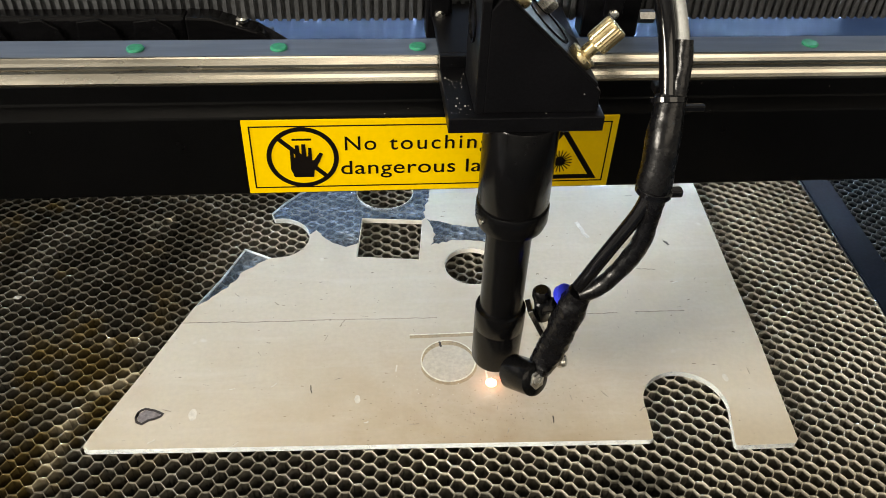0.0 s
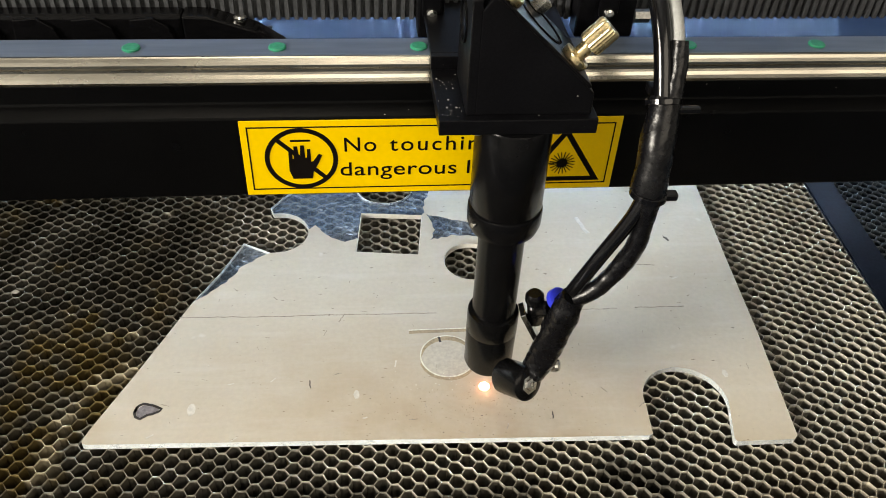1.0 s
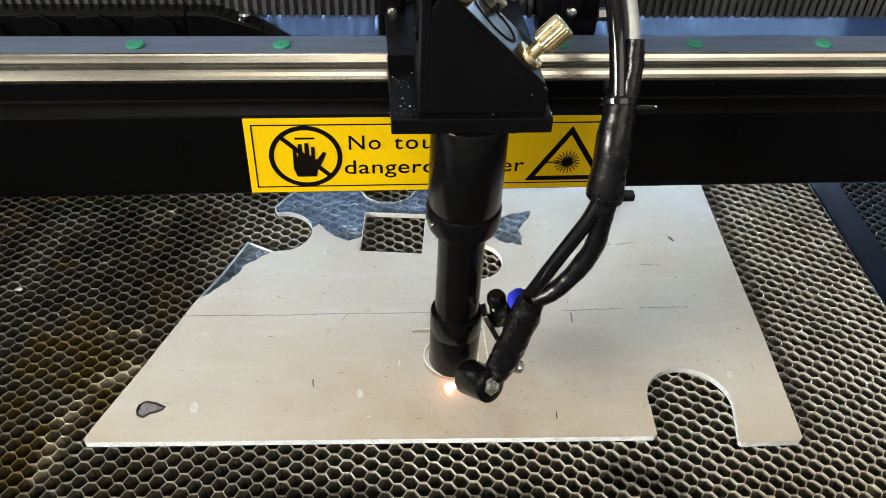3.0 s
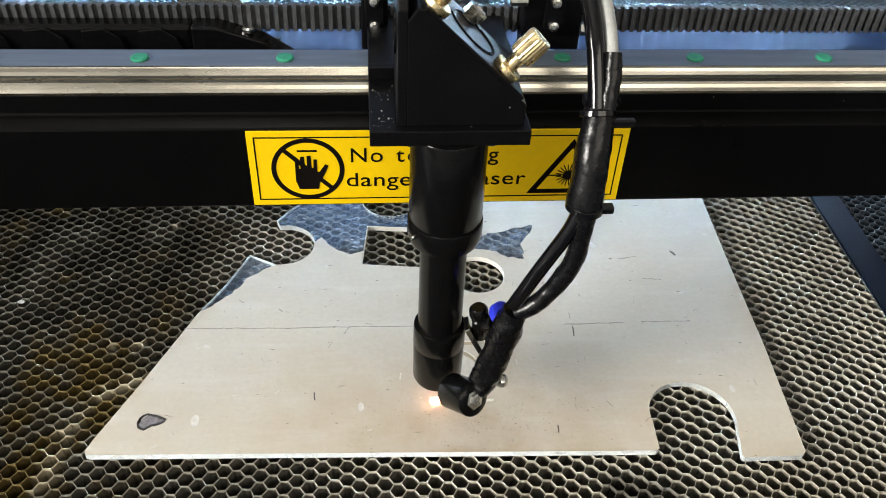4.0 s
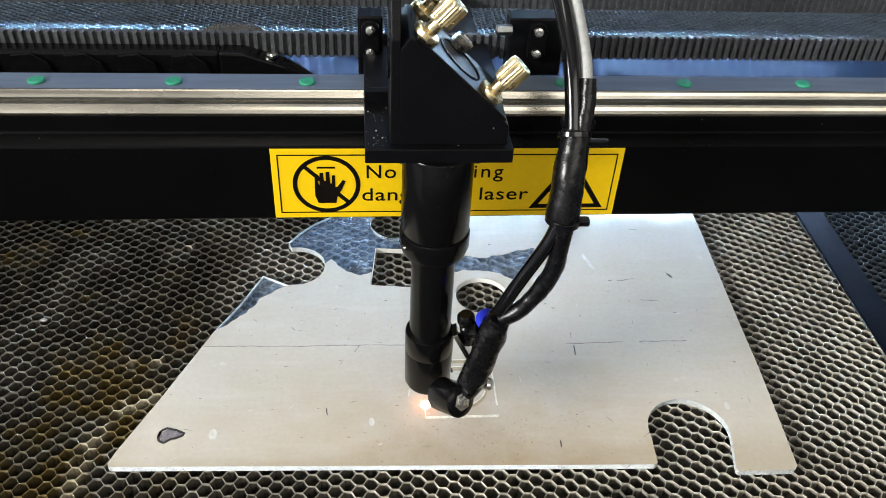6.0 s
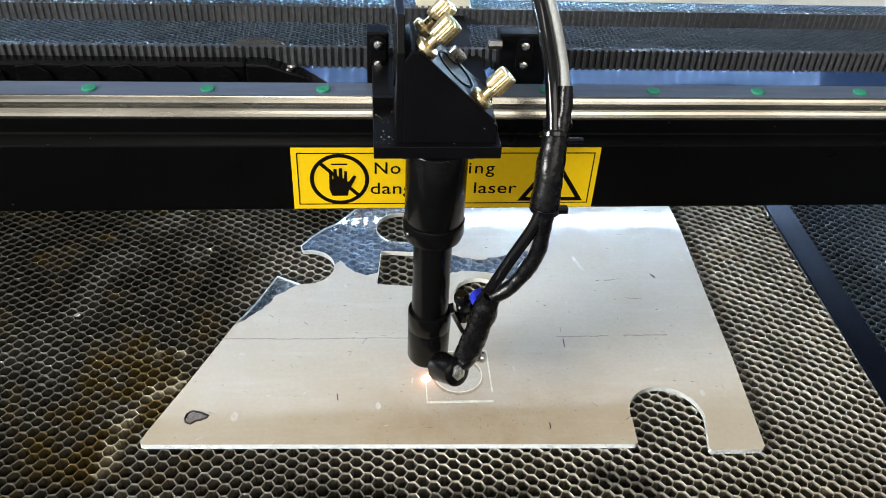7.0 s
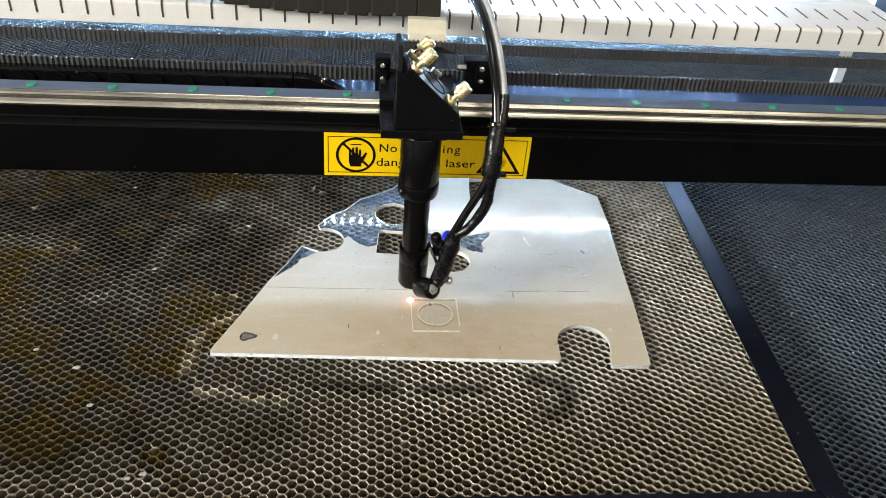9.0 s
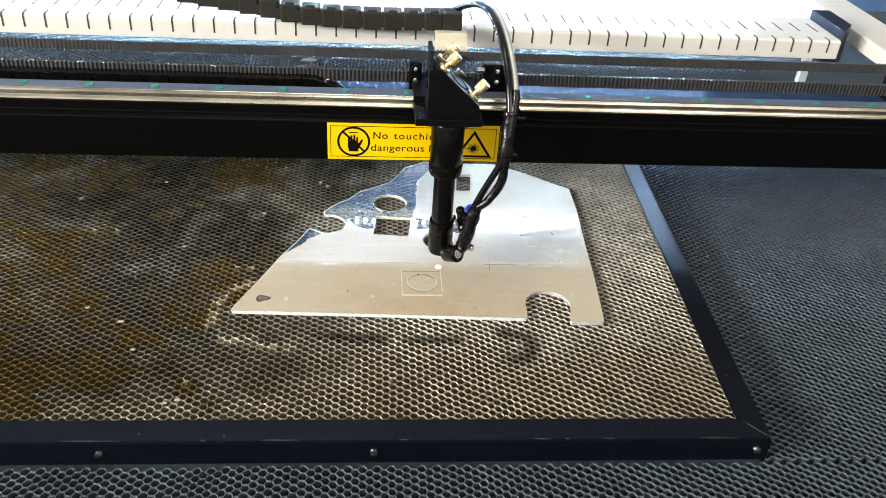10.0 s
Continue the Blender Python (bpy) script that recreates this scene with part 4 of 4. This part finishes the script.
knob(0.0040, -0.0240, 0.0080)
knob(0.0355, -0.0230, 0.0080)
knob(0.0040, -0.0055, 0.0080)
part("mount_bolt", lathe([(0.0, 0), (0.0030, 0), (0.0032, 0.0006), (0.0032, 0.0050), (0.0024, 0.0054), (0.0012, 0.0030)], 6, along(on_face(0.0210, -0.0060, 0.0002), on_face(0.0210, -0.0060, 0.03))), M_STEEL, mount, "bright socket bolt")
part("mount_bolt", lathe([(0.0, 0), (0.0022, 0), (0.0022, 0.0040), (0.0012, 0.0044)], 6, along(on_face(0.0250, -0.0015, 0.0002), on_face(0.0250, -0.0015, 0.03))), M_STEEL, mount, "bright hex nut")


def clamp(x, wide):
    """A belt clamp: block, rounded strap and two screws."""
    c = part("belt_clamp", box(x - wide, x + wide, 0.0360, 0.0455, 0.1390, 0.1640, 0.0008), M_BLACK, head, "black belt clamp block")
    part("clamp_strap", prism(arc(x, 0.1594, 0.0036, 0, 180, 12) + arc(x, 0.1500, 0.0036, 180, 360, 12), "y", 0.0335, 0.0362, 0.0004), M_BLACK, c, "black clamp strap")
    for z in (0.1500, 0.1594):
        part("clamp_screw", lathe([(0.0, 0), (0.0021, 0), (0.0022, 0.0004), (0.0018, 0.0014), (0.0009, 0.0017)], 18, along((x, 0.0336, z), (x, 0.02, z + 0.002))), M_STEEL, c, "bright clamp screw")


clamp(-0.0238, 0.0050)
clamp(0.0440, 0.0115)
part("side_bolt", lathe([(0.0, 0), (0.0026, 0), (0.0026, 0.0060), (0.0014, 0.0066)], 6, along((0.0550, 0.036, 0.1480), (0.07, 0.036, 0.1480))), M_BOLT, head, "bright hex bolt")
part("side_bolt", lathe([(0.0, 0), (0.0022, 0), (0.0022, 0.0060), (0.0012, 0.0066)], 6, along((0.0330, 0.034, 0.1600), (0.02, 0.034, 0.1600))), M_BOLT, head, "bright hex bolt")
part("hose_bracket", box(0.0440, 0.0560, -0.0230, -0.0180, 0.1470, 0.1500, 0.0006), M_BLACK, head, "small black hose bracket")

def crumpled(me, amount, scale, seed):
    """Pushes a wrapped pipe's skin in and out, so the tape lies in folds."""
    for v in me.vertices:
        p = v.co * scale + Vector((seed, 0.7 * seed, 1.3 * seed))
        v.co += noise.noise_vector(p) * amount + noise.noise_vector(p * 2.7) * amount * 0.45
    return me


rnd = random.Random(81)
bm = bmesh.new()
for k in range(24):
    x, y = rnd.uniform(-0.0260, -0.0182), -0.031 + 0.028 * rnd.random() ** 1.6
    r = 0.00007 + 0.00022 * rnd.random() ** 3
    box(x - r, x + r, y - r, y + r, 0.1446, 0.14495, bm=bm)
part("dust", bm, M_FLAKE, head, "pale dust on the base plate", kind="stuff")
# hoses and the air nozzle
HI = [(0.0160, 0.1500, 0.1726), (0.0240, 0.1250, 0.1860), (0.0328, 0.1000, 0.1963), (0.0386, 0.0600, 0.2015), (0.0425, 0.0200, 0.1930), (0.0440, -0.0080, 0.1800), (0.0463, -0.0200, 0.1664), (0.0464, -0.0300, 0.1486)]
LO = [(0.0464, -0.0290, 0.1500), (0.0450, -0.0380, 0.1357), (0.0436, -0.0420, 0.1197), (0.0400, -0.0430, 0.1079), (0.0347, -0.0430, 0.0921), (0.0278, -0.0420, 0.0786), (0.0238, -0.0410, 0.0680)]
part("air_hose", pipe(HI, 0.0031), M_HOSE, head, "glossy black air hose", True)
part("water_hose", pipe([(x + 0.0050, y + 0.0015, z + 0.001) for x, y, z in HI[:-1]] + [(0.0505, -0.0215, 0.1640)], 0.0022), M_GREYHOSE, head, "translucent grey hose", True)
part("hose_jacket", crumpled(pipe([(0.0510, -0.0210, 0.1660), (0.0508, -0.0255, 0.1570), (0.0492, -0.0310, 0.1470)], 0.0033, [0.9, 1.05, 1.0]), 0.0004, 170, 2), M_SLEEVE, head, "black jacket on the grey hose", True)
part("hose_sleeve", crumpled(pipe([(0.0474, -0.0290, 0.1500)] + LO[1:3], 0.0064, [0.8, 1.02, 0.92]), 0.0005, 120, 3), M_SLEEVE, head, "black sleeve round both hoses", True)
part("air_hose", pipe([(0.0440, -0.0415, 0.1270), (0.0419, -0.0430, 0.1162), (0.0394, -0.0430, 0.1095), (0.0323, -0.0430, 0.0954), (0.0280, -0.0425, 0.0850), (0.0246, -0.0415, 0.0760)], 0.0027), M_HOSE, head, "glossy black air hose", True)
part("taped_cable", crumpled(pipe([(0.0452, -0.0410, 0.1280), (0.0442, -0.0440, 0.1170), (0.0442, -0.0440, 0.1048), (0.0428, -0.0440, 0.0955), (0.0367, -0.0440, 0.0846), (0.0319, -0.0440, 0.0775), (0.0260, -0.0425, 0.0730)], 0.0034, [1.3, 1.05, 1.0, 1.15, 0.9, 1.05, 0.9]), 0.0005, 120, 4), M_SLEEVE, head, "black taped cable", True)
part("cable_tie", lathe([(0.0060, -0.0012), (0.0064, -0.0010), (0.0064, 0.0010), (0.0060, 0.0012)], 24, along((0.0440, -0.0420, 0.1210), (0.0430, -0.0424, 0.1100))), M_HOSE, head, "black cable tie", True)
part("tie_head", box(0.0490, 0.0535, -0.0450, -0.0415, 0.1195, 0.1222, 0.0006), M_HOSE, head, "black cable tie lock")
part("cable_tie", lathe([(0.0056, -0.0010), (0.0060, -0.0008), (0.0060, 0.0008), (0.0056, 0.0010)], 24, along((0.0464, -0.0300, 0.1490), (0.0464, -0.036, 0.139))), M_HOSE, head, "black cable tie", True)
part("tie_tail", box(0.0510, 0.0585, -0.0335, -0.0312, 0.1462, 0.1484, 0.0005), M_HOSE, head, "black cable tie tail")
part("taped_pipe", crumpled(pipe([(0.0256, -0.0415, 0.0735), (0.0238, -0.0410, 0.0660), (0.0212, -0.0405, 0.0520), (0.0180, -0.0410, 0.0390), (0.0150, -0.0420, 0.0310)], 0.0060, [0.74, 1.02, 1.0, 0.98, 0.8]), 0.0010, 150, 5), M_SLEEVE, head, "air pipe wrapped in black tape", True)
part("push_fitting", lathe([(0.0036, 0), (0.0046, 0.0006), (0.0046, 0.0030), (0.0036, 0.0036)], 24, along((0.0206, -0.0362, 0.0660), (0.0235, -0.0392, 0.0715))), M_BLUE, head, "blue push-in hose fitting", True)
part("elbow", lathe([(0.0026, 0), (0.0031, 0.0006), (0.0031, 0.0100), (0.0024, 0.0108), (0.0024, 0.0122), (0.0036, 0.0126), (0.0038, 0.0134), (0.0036, 0.0160), (0.0026, 0.0172)], 28, along((0.0158, -0.0305, 0.0490), (0.0136, -0.0315, 0.0650))), M_TUBE, head, "black elbow fitting with a round cap", True)
part("elbow", lathe([(0.0030, 0), (0.0033, 0.0005), (0.0033, 0.0080), (0.0028, 0.0085)], 28, along((0.0150, -0.0310, 0.0560), (0.0215, -0.0380, 0.0640))), M_TUBE, head, "black side arm of the fitting", True)
part("nozzle_clip", prism([(0.0085, 0.0560), (0.0105, 0.0570), (0.0185, 0.0400), (0.0165, 0.0390)], "y", -0.0345, -0.0270, 0.0003), M_STEEL, head, "bent steel nozzle clip")
A, B = Vector((0.0125, -0.0475, 0.0310)), Vector((0.0030, -0.0350, 0.0235))
air = part("air_nozzle", lathe([(0.0032, -0.0004), (0.0064, 0.0), (0.0073, 0.0009), (0.0073, 0.0140), (0.0066, 0.0151), (0.0020, 0.0153)], 40, along(A, B)), M_TUBE, head, "black barrel shaped air assist nozzle", True)
part("nozzle_bolt", lathe([(0.0, 0.0), (0.0042, 0.0), (0.0042, 0.0003), (0.0027, 0.0004), (0.0027, 0.0012), (0.0015, 0.0014), (0.0012, 0.0006)], 6, along(A + (A - B).normalized() * 0.0002, A + (A - B) * 2)), M_STEEL, air, "bright bolt end")
part("clip_nut", lathe([(0.0, 0), (0.0026, 0.0003), (0.0029, 0.0014), (0.0029, 0.0030), (0.0022, 0.0042), (0.0010, 0.0046)], 16, along((0.0225, -0.0380, 0.0310), (0.034, -0.043, 0.035))), M_STEEL, head, "bright steel nut")
part("clip_stem", pipe([(0.0160, -0.0390, 0.0330), (0.0200, -0.0380, 0.0320), (0.0240, -0.0376, 0.0312)], 0.0014), M_STEEL, head, "steel stem")

# cable chain above the tray, drawn along by the carriage
chain = part("cable_chain", box(0.0050, 0.0230, 0.1260, 0.1440, 0.1615, 0.1775, 0.001), M_CHAIN, head, "grey black nylon cable chain")
for k in range(34):
    f = k / 33
    x, y, z = 0.0050 - 0.0187 * k, 0.1350 + 0.06 * f, 0.1690 - 0.003 * math.sin(min(1.0, f * 4) * math.pi) + 0.095 * max(0, f - 0.20) ** 1.2
    bm = box(x - 0.0165, x, y - 0.0090, y + 0.0090, z - 0.0082, z + 0.0082, 0.0012)
    box(x - 0.0200, x - 0.0150, y - 0.0075, y + 0.0075, z - 0.0060, z + 0.0040, bm=bm)
    box(x - 0.0120, x - 0.0040, y - 0.0086, y - 0.0060, z + 0.0070, z + 0.0102, 0.0006, bm=bm)
    part("chain_link", bm, M_CHAIN, chain)

part("chain_bracket", prism([(0.1000, 0.1480), (0.1000, 0.1500), (0.1180, 0.1512), (0.1195, 0.1610), (0.1215, 0.1610), (0.1205, 0.1500), (0.1190, 0.1480)], "x", -0.0020, 0.0275, 0.0003), M_CREAM, head, "cream painted bracket under the chain's end")
part("bracket_arm", box(0.0020, 0.0230, 0.0470, 0.1005, 0.1465, 0.1482, 0.0004), M_BLACK, head, "black arm behind the carriage")
part("bracket_foot", box(-0.0020, 0.0275, 0.1195, 0.1440, 0.1602, 0.1616, 0.0003), M_CREAM, head, "cream shelf that carries the chain")

# spark where the beam meets the sheet
spark = thing("laser_spark", "bright warm spark where the laser beam meets the sheet", "spark")
core_flame = part("spark_core", lathe([(0.0, 0.0002), (0.0005, 0.0005), (0.0006, 0.0010), (0.0004, 0.0022), (0.0001, 0.0034)], 16), M_SPARK, spark, "white hot core", True)
part("spark_glow", lathe([(0.0022, 0.0004), (0.0024, 0.0006), (0.0012, 0.0008)], 20), M_HALO, spark, "rose coloured glow", True)

# ---- rear panel, and the light bar that spans the machine on two posts ----
part("rear_panel", box(-0.95, 1.05, 0.98, 1.01, -0.060, 0.70, 0.004), M_PANEL, label="blue painted machine rear panel behind the mesh table", category="machine panel")
side_cover = thing("side_rail_cover", "white painted cover over the machine's side rail", "machine panel")
part("cover", box(0.4560, 0.5040, 0.2050, 0.9795, 0.1400, 0.1560, 0.0015), M_WHITE, side_cover)
part("end_bracket", box(0.4560, 0.4900, 0.1860, 0.2048, 0.1150, 0.1480, 0.0015), M_FRAME, side_cover, "dark end bracket")
part("end_screw", lathe([(0.0, 0), (0.0030, 0), (0.0028, 0.0016), (0.0010, 0.0020)], 16, along((0.4680, 0.1861, 0.1380), (0.4680, 0.17, 0.1380))), M_STEEL, side_cover, "bright screw head")
white_screen = thing("white_screen", "white painted metal screen standing behind the light bar", "machine panel")
part("panel", box(-0.95, 0.56, 0.500, 0.506, 0.0650, 0.1430, 0.0006), M_WHITE, white_screen)
part("top_flange", box(-0.95, 0.56, 0.4985, 0.5061, 0.1430, 0.1450, 0.0006), M_WHITE, white_screen)
part("bottom_flange", box(-0.95, 0.56, 0.4985, 0.5061, 0.0630, 0.0650, 0.0006), M_WHITE, white_screen)
for x in (-0.94, 0.54):
    part("screen_post", box(x, x + 0.012, 0.5062, 0.515, -0.0365, 0.145, 0.001), M_WHITE, label="white post of the metal screen", category="post", group="screen posts")
light_bar = thing("light_bar", "slim light bar with cool white LEDs on two posts", "light bar")
part("bar", box(-0.92, 1.02, 0.4640, 0.4760, 0.190, 0.210, 0.001), M_STEEL, light_bar, "aluminium channel")
part("lip", box(-0.92, 1.02, 0.4600, 0.4615, 0.176, 0.190, 0.0004), M_STEEL, light_bar, "front lip of the channel")
part("lip_bracket", box(-0.92, 1.02, 0.4615, 0.4640, 0.1885, 0.190, 0.0004), M_STEEL, light_bar, "folded flange of the channel")
for x in (-0.92, 1.005):
    part("post", box(x, x + 0.015, 0.4645, 0.4755, -0.0365, 0.190, 0.001), M_STEEL, light_bar, "aluminium post")
led_mesh = None
for k in range(98):
    if led_mesh is None:
        ob = part("led", box(-0.0018, 0.0018, -0.0012, 0.0, -0.0030, 0.0030), M_LED, light_bar)
        led_mesh = ob.data
    else:
        ob = new("led", led_mesh)
        ob.parent = light_bar
    ob.location = (-0.74 + 0.0117 * k, 0.4638, 0.200)
# Unseen downward emitters, added under the bar to brighten the mesh behind.
fill_mesh = None
for k in range(37):
    if fill_mesh is None:
        ob = part("led", box(-0.0080, 0.0080, -0.0045, 0.0045, -0.0012, 0.0), M_MESH_FILL, light_bar)
        fill_mesh = ob.data
    else:
        ob = new("led", fill_mesh)
        ob.parent = light_bar
    ob.location = (-0.74 + 0.031 * k, 0.470, 0.1898)

# small litter
for x, y, z, r in ((-0.1330, 0.6150, -0.0228, 0.012), (-0.215, -0.045, -0.0026, 0.002), (-0.13, 0.29, -0.0026, 0.002), (-0.232, -0.012, -0.0026, 0.0025), (-0.262, 0.005, -0.0026, 0.0018), (-0.205, 0.094, -0.0026, 0.0018), (-0.245, 0.210, -0.0026, 0.0016), (-0.172, -0.098, -0.0026, 0.0022), (-0.180, -0.101, -0.0026, 0.0018)):
    part("flake", prism([(x - r, y - 0.4 * r), (x + 0.5 * r, y - 0.6 * r), (x + r, y + 0.1 * r), (x + 0.2 * r, y + 0.6 * r), (x - 0.8 * r, y + 0.3 * r)], "z", z, z + 0.0006), M_FLAKE, label="small pale flake of debris lying on the mesh", category="debris")


def motions():
    rows = [(0, 0.0215, 0.0493), (0.3, 0.0215, 0.0470), (0.6, 0.0213, 0.0449), (0.8, 0.0198, 0.0447), (1, 0.0180, 0.0447), (1.5, 0.0139, 0.0448),
            (2, 0.0100, 0.0448), (2.5, 0.0056, 0.0448), (4, -0.0061, 0.0447), (4.5, -0.0097, 0.0447), (4.9, -0.0130, 0.0447), (5.1, -0.0136, 0.0454),
            (5.5, -0.0136, 0.0480), (7, -0.0137, 0.0607), (7.5, -0.0138, 0.0648), (8, -0.0140, 0.0698), (8.5, -0.0141, 0.0748), (9, -0.0140, 0.0788),
            (9.4, -0.0140, 0.0815), (9.5, -0.0136, 0.0822), (9.6, 0.0030, 0.0838), (9.7, 0.0178, 0.0853), (9.8, 0.0186, 0.0857), (10, 0.0186, 0.0858)]
    skew = math.tan(radians(0.7))      # the beam stands a little askew to the bed
    walk(gantry, [(t, pose(0, y, 0, 0, 0, 0.7)) for t, x, y in rows])
    walk(head, [(t, pose(x, y + skew * x, 0, 0, 0, 0.7)) for t, x, y in rows])
    walk(spark, [(t, pose(x, y + TY, 0)) for t, x, y in rows])
    # the flame dies down when the cut is closed, and only the rosy dot goes on
    walk(core_flame, [(0, pose(0, 0, 0)), (9.45, pose(0, 0, 0)), (9.6, pose(0, 0, -0.0045)), (10, pose(0, 0, -0.0045))])
    # the fresh kerf rises through the film where the beam has been
    ts = [r[0] for r in rows]
    for ob, axis, at in KERF_STEPS:
        if axis == "x":
            when = float(np.interp(-at, [-r[1] for r in rows[:12]], ts[:12]))
        else:
            when = float(np.interp(at, [r[2] + TY for r in rows[11:19]], ts[11:19]))
        when = min(max(when, 0.2), 9.6)
        walk(ob, [(0, pose(0, 0, -0.0008)), (when - 0.1, pose(0, 0, -0.0008)), (when + 0.1, pose(0, 0, 0)), (10, pose(0, 0, 0))])


motions()
